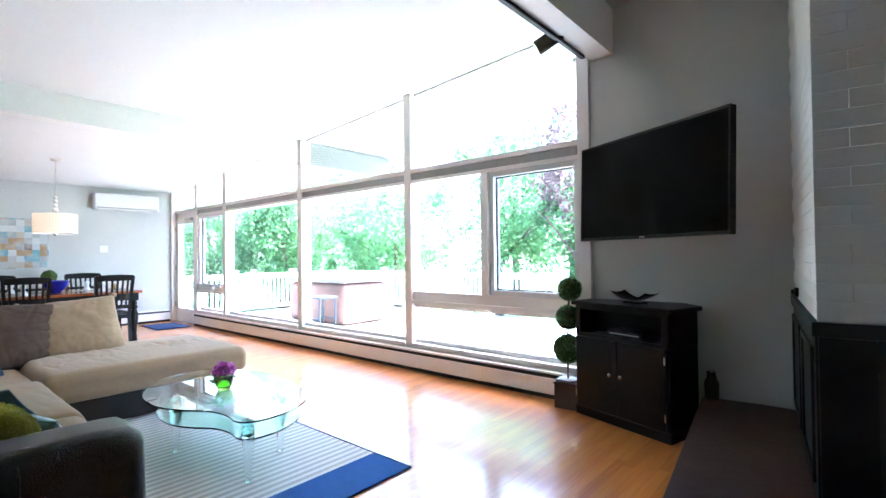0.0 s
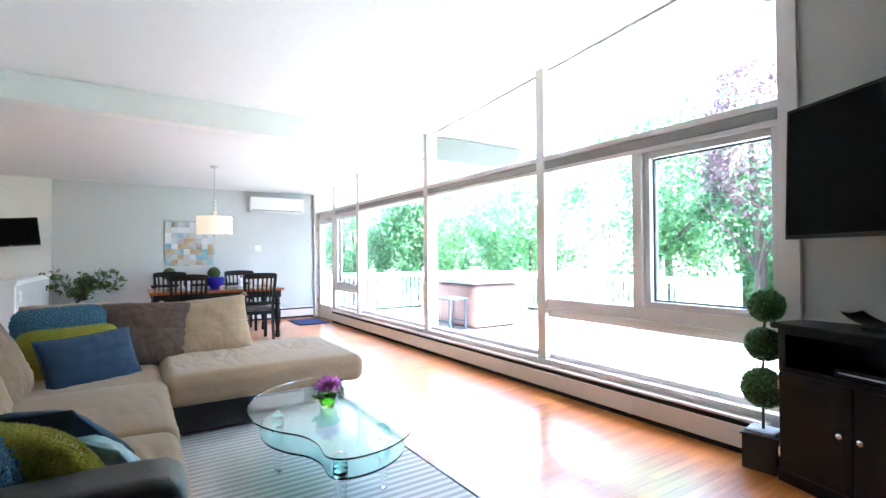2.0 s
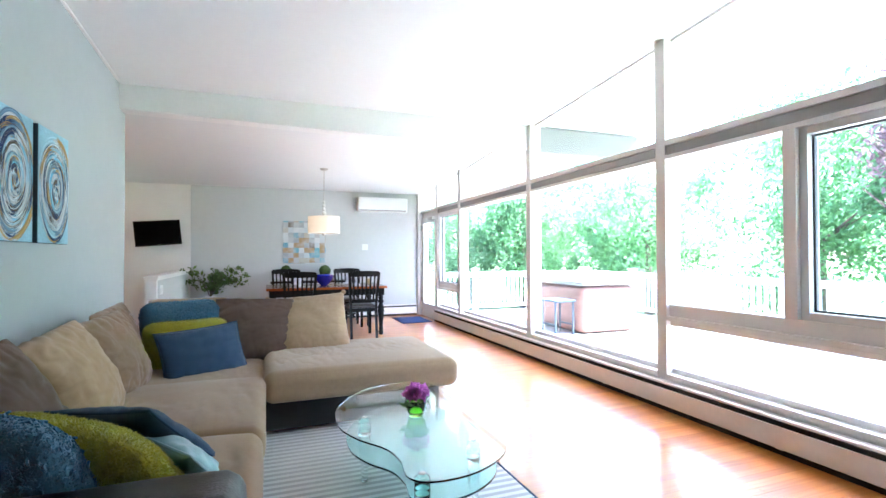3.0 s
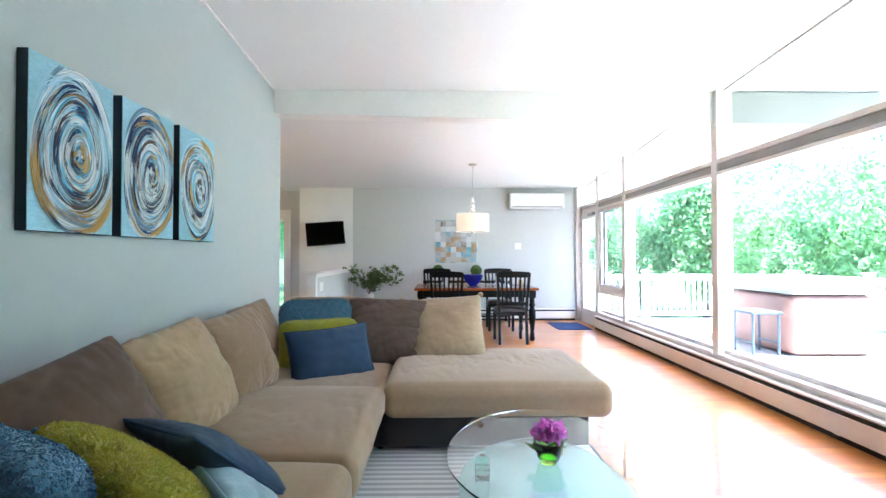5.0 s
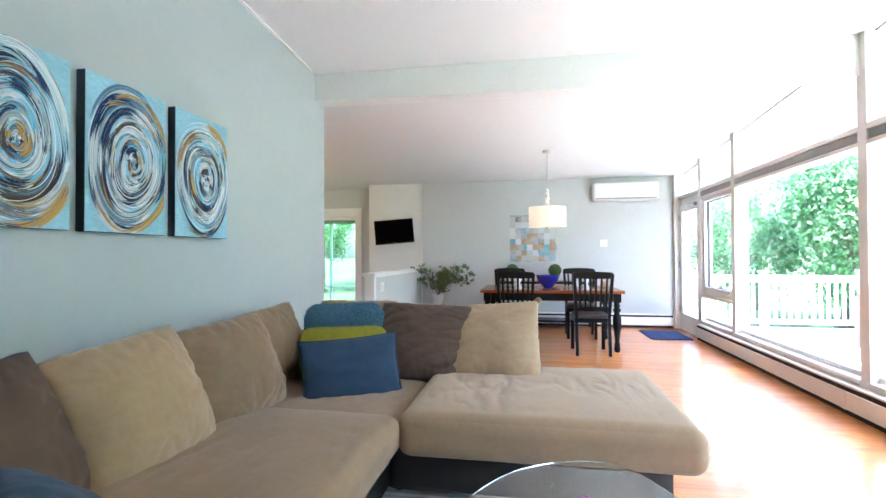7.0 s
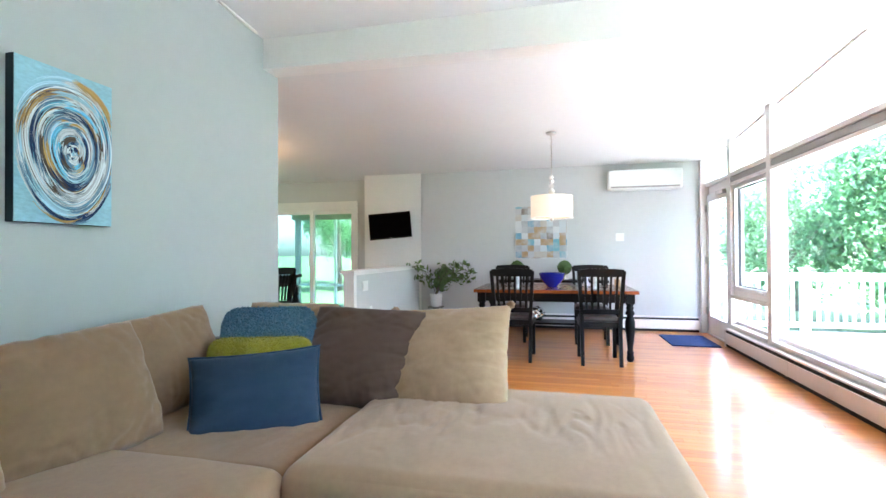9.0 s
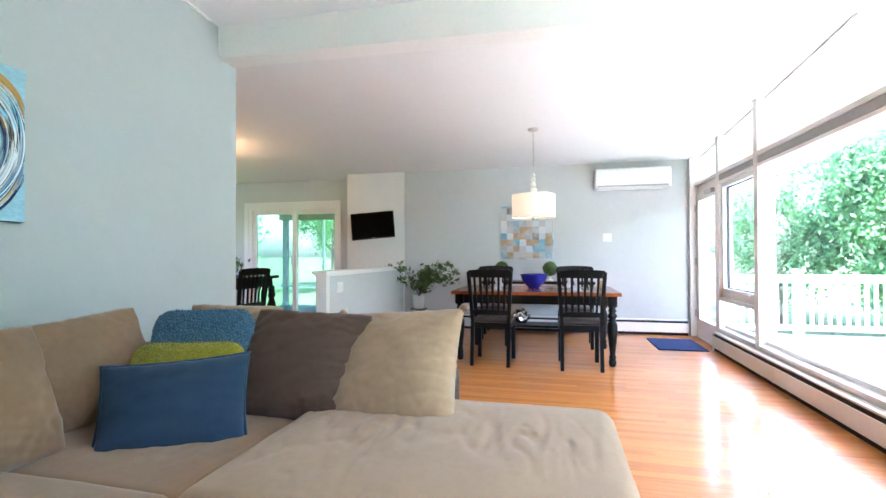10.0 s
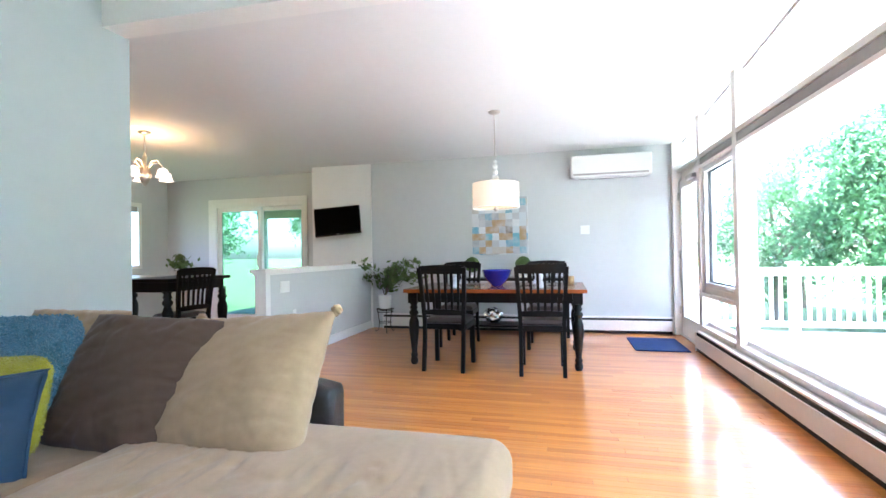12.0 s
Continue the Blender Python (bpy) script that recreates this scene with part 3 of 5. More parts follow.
for a, b in ((FY + 0.02, -0.72), (-0.70, -0.02)):
    part("side_panel", boxes((FX - 0.008, a, 0.225, FX + 0.003, b, 0.883), bevel=0.003), M_BLACKPANEL, fp)
    part("panel_moulding", boxes((FX - 0.02, a + 0.06, 0.29, FX - 0.0085, a + 0.09, 0.83), (FX - 0.02, b - 0.09, 0.29, FX - 0.0085, b - 0.06, 0.83),
                                 (FX - 0.02, a + 0.09, 0.80, FX - 0.0085, b - 0.09, 0.83), (FX - 0.02, a + 0.09, 0.29, FX - 0.0085, b - 0.09, 0.32), bevel=0.003), M_BLACKPANEL, fp)
part("front_frame", boxes((FX, FY - 0.012, 0.225, FX + 0.17, FY + 0.003, 0.883), (FX + 0.17, FY - 0.012, 0.76, 1.0, FY + 0.003, 0.883), (0.95, FY - 0.012, 0.225, 1.2, FY + 0.003, 0.758), bevel=0.004), M_BLACKPANEL, fp)
part("firebox_back", boxes((FX + 0.17, FY - 0.002, 0.225, 0.95, FY + 0.003, 0.758)), mat("soot", (0.03, 0.028, 0.026), 0.9, vary=0.4, scale=5, bump=0.3), fp)
part("latch", boxes((FX - 0.03, -0.62, 0.975, FX - 0.0125, -0.55, 1.02), (FX - 0.045, -0.60, 0.985, FX - 0.03, -0.57, 1.01), bevel=0.004), M_IRON, fp, "small black iron hook")
M_BIRCH = mat("birch_log", (0.30, 0.26, 0.21), 0.8, vary=0.3, scale=12, bump=0.4, bscale=30)
log = thing("log_pile", "split pale firewood logs stacked on the hearth", "firewood", at=HM)
for i, (lx, lz) in enumerate(((0.36, 0.285), (0.50, 0.285), (0.43, 0.40), (0.64, 0.285), (0.57, 0.40))):
    part("log", lathe([(0.055, 0), (0.066, 0.01), (0.068, 0.24), (0.06, 0.25)], 12, m=Matrix.Translation((lx, FY - 0.03, lz)) @ Matrix.Rotation(radians(90), 4, "X")), M_BIRCH, log, smooth=True)


# ---- television on its arm ----
def television(name, w, h, m, label, reach):
    tv = thing(name, label, "television", at=m)
    part("housing", boxes((-w / 2, 0.008, -h / 2, w / 2, 0.045, h / 2), (-w * 0.3, 0.045, -h * 0.35, w * 0.3, 0.075, h * 0.25), bevel=0.006), M_TVFRAME, tv)
    part("bezel", boxes((-w / 2, -0.006, -h / 2, w / 2, 0.0078, -h / 2 + 0.02), (-w / 2, -0.006, h / 2 - 0.012, w / 2, 0.0078, h / 2),
                        (-w / 2, -0.006, -h / 2 + 0.02, -w / 2 + 0.012, 0.0078, h / 2 - 0.012), (w / 2 - 0.012, -0.006, -h / 2 + 0.02, w / 2, 0.0078, h / 2 - 0.012), bevel=0.0015), M_TVFRAME, tv)
    part("screen", boxes((-w / 2 + 0.012, 0.0, -h / 2 + 0.02, w / 2 - 0.012, 0.0075, h / 2 - 0.012)), M_SCREEN, tv)
    part("badge", boxes((-0.02, -0.0075, -h / 2 + 0.006, 0.02, -0.0062, -h / 2 + 0.014)), M_NICKEL, tv)
    part("wall_arm", tube([(0, 0.07, 0), reach], 0.02), M_IRON, tv)
    return tv


ang = math.degrees(math.atan2(-0.56, 1.10))
tv_m = pose(9.16, -0.48, 1.665, -2, 0, ang)
television("television", 1.235, 0.71, tv_m, "black flat television turned on a wall arm", tv_m.inverted() @ Vector((9.32, 0.0, 1.66)))
tv2_m = pose(0.24, -4.80, 1.635, -8, -5, 90 + 14)
television("television", 0.69, 0.43, tv2_m, "small black television tilted on a chimney breast bracket", tv2_m.inverted() @ Vector((0.022, -4.85, 1.64)))

# ---- corner cabinet ----
cab = thing("media_cabinet", "black wooden corner media cabinet with two doors", "cabinet")


def prism(foot, z0, z1, bevel=0.004):
    bm = bmesh.new()
    lo = [bm.verts.new((x, y, z0)) for x, y in foot]
    hi = [bm.verts.new((x, y, z1)) for x, y in foot]
    n = len(foot)
    bm.faces.new(lo[::-1])
    bm.faces.new(hi)
    for i in range(n):
        bm.faces.new((lo[i], lo[(i + 1) % n], hi[(i + 1) % n], hi[i]))
    if bevel:
        bmesh.ops.bevel(bm, geom=bm.edges[:], offset=bevel, segments=2, affect="EDGES")
    return bm


FOOT = [(8.57, -0.29), (9.32, -0.52), (9.42, -0.19), (9.28, -0.03), (8.62, -0.03)]
cc = Vector((9.03, -0.24))


def grow(s):
    return [tuple(cc + (Vector(p) - cc) * s) for p in FOOT]


def grow_y(s):
    return [(x, min(y, -0.022)) for x, y in grow(s)]


part("plinth", prism(grow(0.99), 0.001, 0.07), M_BLACKWOOD, cab)
part("carcass", prism(grow(0.965), 0.07, 0.60), M_BLACKWOOD, cab)
part("top", prism(grow_y(1.05), 0.825, 0.855, 0.006), M_BLACKWOOD, cab)
fa = math.degrees(math.atan2(-0.23, 0.75))
cm = pose(8.57, -0.29, 0, 0, 0, fa)
W = 0.784
OUTER, INNER = grow(0.965), grow(0.91)
for i in range(1, 5):
    k = (i + 1) % 5
    part("side_board", prism([OUTER[i], OUTER[k], INNER[k], INNER[i]], 0.6005, 0.8245, 0.001), M_BLACKWOOD, cab)
part("face_rail", boxes((0.02, 0.003, 0.60, W - 0.02, 0.02, 0.625), (0.02, 0.003, 0.80, W - 0.02, 0.02, 0.825), (0.02, 0.003, 0.625, 0.06, 0.02, 0.80), (W - 0.06, 0.003, 0.625, W - 0.02, 0.02, 0.80), m=cm), M_BLACKWOOD, cab)
for a, b, kx in ((0.03, W / 2 - 0.003, W / 2 - 0.045), (W / 2 + 0.003, W - 0.03, W / 2 + 0.045)):
    d = part("door", boxes((a, -0.012, 0.08, b, 0.004, 0.595), bevel=0.003, m=cm), M_BLACKWOOD, cab)
    part("panel", boxes((a + 0.05, -0.0155, 0.13, b - 0.05, -0.0125, 0.545), bevel=0.001, m=cm), M_BLACKWOOD, d)
    part("knob", lathe([(0.006, 0), (0.007, 0.012), (0.017, 0.02), (0.014, 0.03), (0.004, 0.033)], 14, m=cm @ Matrix.Translation((kx, -0.013, 0.36)) @ Matrix.Rotation(radians(90), 4, "X")), M_CHROME, d, "white metal knob", smooth=True)
    for z in (0.14, 0.50):
        hx = a - 0.004 if a < 0.1 else b - 0.006
        part("hinge", boxes((hx, -0.0165, z, hx + 0.01, -0.0125, z + 0.05), m=cm), M_CHROME, d)
player = thing("media_player", "slim black media player in the cabinet's open shelf", "media player")
part("case", boxes((0.27, 0.05, 0.626, 0.55, 0.22, 0.665), bevel=0.004, m=cm), M_TVFRAME, player)
part("front_strip", boxes((0.29, 0.046, 0.64, 0.53, 0.0495, 0.647), m=cm), M_ALU, player)

dish = thing("dish", "black curved wooden dish on the media cabinet", "dish")
bm = bmesh.new()
N = 16
rows = []
for j in range(9):
    rows.append([bm.verts.new((0.155 * (2 * i / N - 1), 0.085 * (j / 4 - 1) * (1 - 0.15 * abs(2 * i / N - 1)), 0.055 * (2 * i / N - 1) ** 2 + 0.012 * (j / 4 - 1) ** 2)) for i in range(N + 1)])
for j in range(8):
    for i in range(N):
        bm.faces.new((rows[j][i], rows[j][i + 1], rows[j + 1][i + 1], rows[j + 1][i]))
bmesh.ops.solidify(bm, geom=bm.faces[:], thickness=0.014)
bmesh.ops.transform(bm, matrix=pose(9.02, -0.26, 0.876, 0, 0, fa - 6), verts=bm.verts[:])
part("bowl", bm, M_BLACKWOOD, dish, smooth=True)
part("foot", boxes((-0.07, -0.045, 0.8555, 0.07, 0.045, 0.872), bevel=0.006, m=pose(9.02, -0.26, 0, 0, 0, fa - 6)), M_BLACKWOOD, dish)


jar = thing("glass_jar", "small green glass jar on the hearth by the cabinet", "jar")
part("body", lathe([(0.035, 0.2155), (0.045, 0.23), (0.046, 0.33), (0.03, 0.36), (0.028, 0.385)], 18, m=Matrix.Translation((9.46, -0.075, 0))), clear_glass("bottle_green_glass", (0.25, 0.35, 0.25), 0.05), jar, smooth=True)
part("lid", lathe([(0.032, 0.3855), (0.032, 0.405), (0.026, 0.41)], 18, m=Matrix.Translation((9.46, -0.075, 0))), M_CHROME, jar, "chrome lid", smooth=True)


# ---- greenery helpers ----
def leaf_cloud(points, size, seed, flat=0.4, aspect=1.0):
    """Many small folded leaves at given points, as one mesh."""
    r = np.random.RandomState(seed)
    n = len(points)
    p = np.asarray(points)
    a = r.normal(size=(n, 3))
    a /= np.linalg.norm(a, axis=1)[:, None]
    b = r.normal(size=(n, 3))
    b[:, 2] *= flat
    b -= a * (a * b).sum(1)[:, None]
    b /= np.linalg.norm(b, axis=1)[:, None] + 1e-9
    c = np.cross(a, b)
    s = (size * r.uniform(0.6, 1.3, n))[:, None]
    v = np.stack([p - a * s, p + b * s * 0.5 * aspect + c * s * 0.12, p + a * s, p - b * s * 0.5 * aspect + c * s * 0.12], 1).reshape(-1, 3)
    f = [(4 * i, 4 * i + 1, 4 * i + 2, 4 * i + 3) for i in range(n)]
    me = bpy.data.meshes.new("leaves")
    me.from_pydata(v.tolist(), [], f)
    return me


def crown_points(n, cx, cy, cz, rx, ry, rz, seed, clumps=26):
    """Leaf places gathered in clumps on the outer parts of a crown."""
    r = np.random.RandomState(seed)
    d = r.normal(size=(clumps, 3))
    d /= np.linalg.norm(d, axis=1)[:, None]
    cen = d * r.uniform(0.45, 1.0, (clumps, 1))
    k = r.randint(0, clumps, n)
    q = cen[k] + r.normal(size=(n, 3)) * r.uniform(0.08, 0.22, (clumps, 1))[k]
    return q * np.array([rx, ry, rz]) + np.array([cx, cy, cz])


def leaf_ob(name, me, material, parent, label=""):
    me.materials.append(material)
    ob = new(name, me)
    ob.parent = parent
    if label:
        ob["label"] = label
    return ob


# topiary beside the window
topi = thing("topiary", "three-ball moss topiary in a dark square planter", "topiary")
part("planter", boxes((-0.085, -0.085, 0.001, 0.085, 0.085, 0.19), (-0.092, -0.092, 0.19, 0.092, 0.092, 0.205), bevel=0.004, m=pose(8.465, -0.19, 0, 0, 0, 6)), mat("dark_planter", (0.035, 0.03, 0.03), 0.6, vary=0.3, scale=10, bump=0.3), topi)
part("gravel", boxes((-0.075, -0.075, 0.2055, 0.075, 0.075, 0.225), bevel=0.006, m=pose(8.465, -0.19, 0, 0, 0, 6)), mat("pale_gravel", (0.45, 0.47, 0.47), 0.8, vary=0.5, scale=60, bump=1.0, bscale=90), topi, "pale decorative gravel")
part("stem", tube([(8.465, -0.19, 0.21), (8.47, -0.19, 0.6), (8.485, -0.19, 0.95)], 0.008), M_BARK, topi)
for k, (bx, z, r) in enumerate(((8.47, 0.46, 0.11), (8.475, 0.71, 0.092), (8.49, 0.935, 0.09))):
    bm = bmesh.new()
    bmesh.ops.create_icosphere(bm, subdivisions=4, radius=r)
    for v in bm.verts:
        v.co *= 1 + 0.10 * noise.noise(v.co * 40 + Vector((k * 5, 0, 0))) + 0.05 * noise.noise(v.co * 110)
        v.co += Vector((bx, -0.19, z))
    ball = part("moss_ball", bm, M_MOSS, topi)
    d = np.random.RandomState(k + 3).normal(size=(900, 3))
    d = d / np.linalg.norm(d, axis=1)[:, None] * r * 1.03 + np.array([bx, -0.19, z])
    leaf_ob("moss_leaves", leaf_cloud(d, 0.011, 20 + k), M_TREE, ball)["kind"] = "stuff"

# ---- sofa ----
sofa = thing("sectional_sofa", "beige microsuede sectional sofa with chaise and dark leather base", "sofa")
ST, CT = 0.435, 0.455
part("base", soft_block(5.0, -4.26, 0.03, 8.0, -3.14, 0.26, 0.025, 0, 0.002, 10, 1), M_LEATHER, sofa, "dark brown leather base", smooth=True)
part("chaise_base", soft_block(5.0, -3.14, 0.03, 6.10, -1.80, 0.25, 0.025, 0, 0.002, 10, 2), M_LEATHER, sofa, "dark brown leather base", smooth=True)
part("back", soft_block(5.0, -4.31, 0.05, 8.0, -4.12, 0.66, 0.05, 0.01, 0.004, 14, 3), M_LEATHER, sofa, "dark brown leather back", smooth=True)
part("end_back", soft_block(4.88, -4.31, 0.05, 5.05, -2.44, 0.57, 0.05, 0.01, 0.004, 14, 4), M_LEATHER, sofa, "dark brown leather back", smooth=True)
part("arm", soft_block(7.99, -4.31, 0.03, 8.26, -3.10, 0.61, 0.065, 0.012, 0.004, 18, 5), M_LEATHER, sofa, "dark brown leather arm", smooth=True)
part("arm_seam", tube([(7.985, -3.46, 0.2), (7.985, -3.46, 0.54), (8.03, -3.46, 0.597), (8.13, -3.46, 0.612), (8.23, -3.46, 0.597), (8.274, -3.46, 0.56), (8.276, -3.46, 0.1)], 0.004, 6), M_LEATHER, sofa)
for fx, fy in ((5.08, -1.9), (6.02, -1.9), (6.02, -3.1), (7.9, -3.2), (8.2, -3.12), (8.2, -4.2), (5.08, -4.2)):
    part("foot", lathe([(0.025, 0.001), (0.03, 0.04)], 10, m=Matrix.Translation((fx, fy, 0))), M_BLACKWOOD, sofa)
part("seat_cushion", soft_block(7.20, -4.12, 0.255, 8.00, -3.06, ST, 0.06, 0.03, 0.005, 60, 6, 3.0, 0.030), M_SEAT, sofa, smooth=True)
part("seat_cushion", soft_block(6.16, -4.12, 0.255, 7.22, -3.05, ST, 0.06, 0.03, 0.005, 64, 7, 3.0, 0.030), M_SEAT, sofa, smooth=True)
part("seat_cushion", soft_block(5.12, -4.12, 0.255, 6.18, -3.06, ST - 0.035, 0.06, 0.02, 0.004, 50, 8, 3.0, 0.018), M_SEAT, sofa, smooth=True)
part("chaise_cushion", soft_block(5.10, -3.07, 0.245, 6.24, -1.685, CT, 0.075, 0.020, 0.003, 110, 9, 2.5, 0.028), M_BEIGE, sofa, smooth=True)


for x0, x1 in ((6.22, 7.16), (7.26, 7.95)):
    part("welt", tube([(x0 + (x1 - x0) * i / 24, -3.115 + 0.006 * noise.noise(Vector((i * 0.4, x0, 0))), ST + 0.003 + 0.004 * noise.noise(Vector((i * 0.3, x0, 4)))) for i in range(25)], 0.0045, 6), M_SEAT, sofa)


def back_cushion(w, h, t, m, material, seed, label="", ears=False):
    c = part("back_cushion", pillow(w, h, t, 52, 0.035, 0.006, seed, 0.25, 0.03, 0.0 if ears else 0.14, 0.50, 0.004 if ears else 0.009, 0.014 if ears else 0.028, 0.018 if ears else 0.0), material, sofa, label, smooth=True)
    c.matrix_basis = m
    for sx, sz in ((-1, -1), (-1, 1), (1, -1), (1, 1)) if ears else ():
        bm = bmesh.new()
        bmesh.ops.create_icosphere(bm, subdivisions=3, radius=0.022)
        for v in bm.verts:
            a = math.atan2(v.co.z, v.co.x)
            v.co *= 1 + 0.16 * math.sin(7 * a) + 0.2 * noise.noise(v.co * 50 + Vector((sx * 4, seed, sz)))
            v.co += Vector((sx * w * 0.50, 0, sz * h * 0.50))
        part("corner_tuft", bm, material, c, smooth=True)
    return c


back_cushion(0.68, 0.52, 0.24, pose(7.42, -3.93, 0.63, 22, 7, 2), M_BROWN, 1, "brown microsuede back cushion")
back_cushion(0.58, 0.54, 0.24, pose(6.83, -3.90, 0.64, 22, 5, -4), M_BEIGE, 2, "beige microsuede back cushion")
back_cushion(0.62, 0.52, 0.24, pose(6.25, -3.90, 0.635, 20, 3, -8), M_TAN, 3, "tan microsuede back cushion")
back_cushion(0.60, 0.50, 0.20, pose(5.66, -4.02, 0.64, 14, 4, -4), M_TAN, 4, "tan microsuede back cushion")
back_cushion(0.60, 0.50, 0.18, pose(5.16, -3.66, 0.645, 14, 0, -90), M_BEIGE, 5, "beige microsuede back cushion")
back_cushion(0.64, 0.55, 0.22, pose(5.31, -3.14, 0.63, 27, -2, -88), M_BROWN, 6, "brown microsuede back cushion")
back_cushion(0.66, 0.59, 0.26, pose(5.25, -2.70, 0.63, 36, 4, -92), M_BEIGE, 7, "beige microsuede accent pillow with gathered corners", True)


# ---- throw pillows ----
def surface_points(me, n, seed):
    """Even spread of places and normals over a mesh."""
    r = random.Random(seed)
    polys = me.polygons
    out = []
    for poly in r.choices(list(polys), [q.area for q in polys], k=n):
        c = [me.vertices[i].co for i in poly.vertices]
        a, b = r.random(), r.random()
        out.append(((c[0] * (1 - a) + c[1] * a) * (1 - b) + (c[3] * (1 - a) + c[2] * a) * b if len(c) == 4 else c[0].copy(), poly.normal.copy()))
    return out


def strands(points, length, r0, seed, bend=0.5, sides=4, tip=0.5):
    """Short tapered yarns standing on a surface, one mesh."""
    r = np.random.RandomState(seed)
    vs, fs = [], []
    for p, nrm in points:
        d = (nrm + Vector(r.normal(size=3)) * bend).normalized()
        e = (d + Vector(r.normal(size=3)) * bend * 0.8 + Vector((0, 0, -0.35))).normalized()
        l = length * r.uniform(0.7, 1.25)
        u = d.orthogonal().normalized()
        w = d.cross(u)
        base = len(vs)
        for q, rr in ((p, r0), (p + d * l * 0.55, r0 * 1.1), (p + d * l * 0.55 + e * l * 0.45, r0 * tip)):
            for i in range(sides):
                a = 2 * math.pi * i / sides
                vs.append(q + rr * (math.cos(a) * u + math.sin(a) * w))
        for k in (0, sides):
            for i in range(sides):
                fs.append((base + k + i, base + k + (i + 1) % sides, base + k + sides + (i + 1) % sides, base + k + sides + i))
        fs.append(tuple(base + 2 * sides + i for i in range(sides)))
    me = bpy.data.meshes.new("fur")
    me.from_pydata(vs, [], fs)
    return me


def throw_pillow(w, h, t, m, material, label, seed, pile=None, cord=None):
    p = thing("throw_pillow", label, "pillow", "throw pillows", m)
    k = 0.95 if pile else 1.0
    cover = part("cover", pillow(w * k, h * k, t * k, 30, 0.05, 0.001 if pile else 0.007, seed, 0.0 if pile else 0.1, 0.0 if pile else 0.04, 0.24 if pile else 0.0, 0.55, 0.0 if pile else 0.005, 0.0 if pile else 0.012), material, p, smooth=True)
    if cord:
        part("seam_flange", piping(w * 1.01, h * 1.01, 0.006), cord, p)
    if pile:
        n, l, r0, bend, sides, tip = pile
        leaf_ob("fur", strands(surface_points(cover.data, n, seed), l, r0, seed, bend, sides, tip), material, p)["kind"] = "stuff"
    return p


throw_pillow(0.58, 0.46, 0.16, pose(5.36, -3.68, 0.665, 16, 2, -86), M_SHAG, "blue shag throw pillow leaning in the sofa corner", 11, (11000, 0.017, 0.0042, 0.42, 5, 0.9))
throw_pillow(0.62, 0.40, 0.16, pose(5.54, -3.61, 0.57, 16, 2, -84), M_LIME, "lime green plush throw pillow behind a blue one", 12, (14000, 0.010, 0.0011, 0.7, 3, 0.4))
throw_pillow(0.57, 0.41, 0.16, pose(5.75, -3.47, 0.525, 26, 3, -62), M_BLUE, "plain blue cotton lumbar throw pillow", 13, None, M_NAVY)
throw_pillow(0.56, 0.54, 0.26, pose(7.84, -3.74, 0.585, 34, 0, 62), M_SHAG, "blue shag throw pillow against the leather arm", 14, (15000, 0.018, 0.0046, 0.42, 5, 0.9))
throw_pillow(0.70, 0.54, 0.22, pose(7.66, -3.59, 0.525, 42, 3, 56), M_LIME, "lime green plush throw pillow by the leather arm", 15, (22000, 0.013, 0.0011, 0.7, 3, 0.4))
throw_pillow(0.52, 0.44, 0.16, pose(7.43, -3.51, 0.53, 46, -6, 52), M_BLUE, "blue cotton throw pillow lying by the arm", 16, None, M_NAVY)
throw_pillow(0.40, 0.32, 0.13, pose(7.56, -3.36, 0.485, 44, 8, 46), M_PALE, "pale blue satin throw pillow by the arm", 17, None, M_PALE)


# ---- rug ----
def rug_mat():
    m = bpy.data.materials.new("striped_rug")
    m.use_nodes = True
    nt = m.node_tree
    b = nt.nodes["Principled BSDF"]
    b.inputs["Roughness"].default_value = 0.95
    g = nt.nodes.new("ShaderNodeNewGeometry")
    w = nt.nodes.new("ShaderNodeTexWave")
    w.bands_direction = "X"
    w.inputs["Scale"].default_value, w.inputs["Distortion"].default_value = 5.6, 0.25
    w.inputs["Detail"].default_value = 3
    link(nt, g, "Position", w, "Vector")
    n = nt.nodes.new("ShaderNodeTexNoise")
    n.inputs["Scale"].default_value = 180
    link(nt, g, "Position", n, "Vector")
    cr = nt.nodes.new("ShaderNodeValToRGB")
    e = cr.color_ramp.elements
    e[0].position, e[0].color = 0.42, (0.55, 0.54, 0.52, 1)
    e[1].position, e[1].color = 0.58, (0.84, 0.83, 0.80, 1)
    link(nt, w, "Fac", cr, 0)
    mx = nt.nodes.new("ShaderNodeMix")
    mx.data_type, mx.blend_type = "RGBA", "MULTIPLY"
    mx.inputs[0].default_value = 0.15
    link(nt, cr, 0, mx, 6)
    link(nt, n, "Color", mx, 7)
    link(nt, mx, 2, b, "Base Color")
    bp = nt.nodes.new("ShaderNodeBump")
    bp.inputs["Strength"].default_value, bp.inputs["Distance"].default_value = 0.6, 0.004
    link(nt, n, "Fac", bp, "Height")
    link(nt, bp, 0, b, "Normal")
    return m


rug = thing("rug", "gray and cream striped woven rug with blue end bands", "rug")
part("field", boxes((6.02, -3.30, 0.001, 7.95, -1.78, 0.011), bevel=0.003), rug_mat(), rug)
part("border", boxes((7.951, -3.30, 0.001, 8.26, -1.78, 0.012), bevel=0.003), M_RUGBLUE, rug, "plain blue end band")
part("binding", boxes((6.02, -1.779, 0.001, 8.26, -1.768, 0.013), bevel=0.002), M_BLUE, rug)

# ---- coffee table ----
M_TOPGLASS = clear_glass("clear_green_glass", (0.93, 0.985, 0.97))
M_LOWGLASS = clear_glass("frosted_aqua_glass", (0.62, 0.96, 0.91), 0.12)
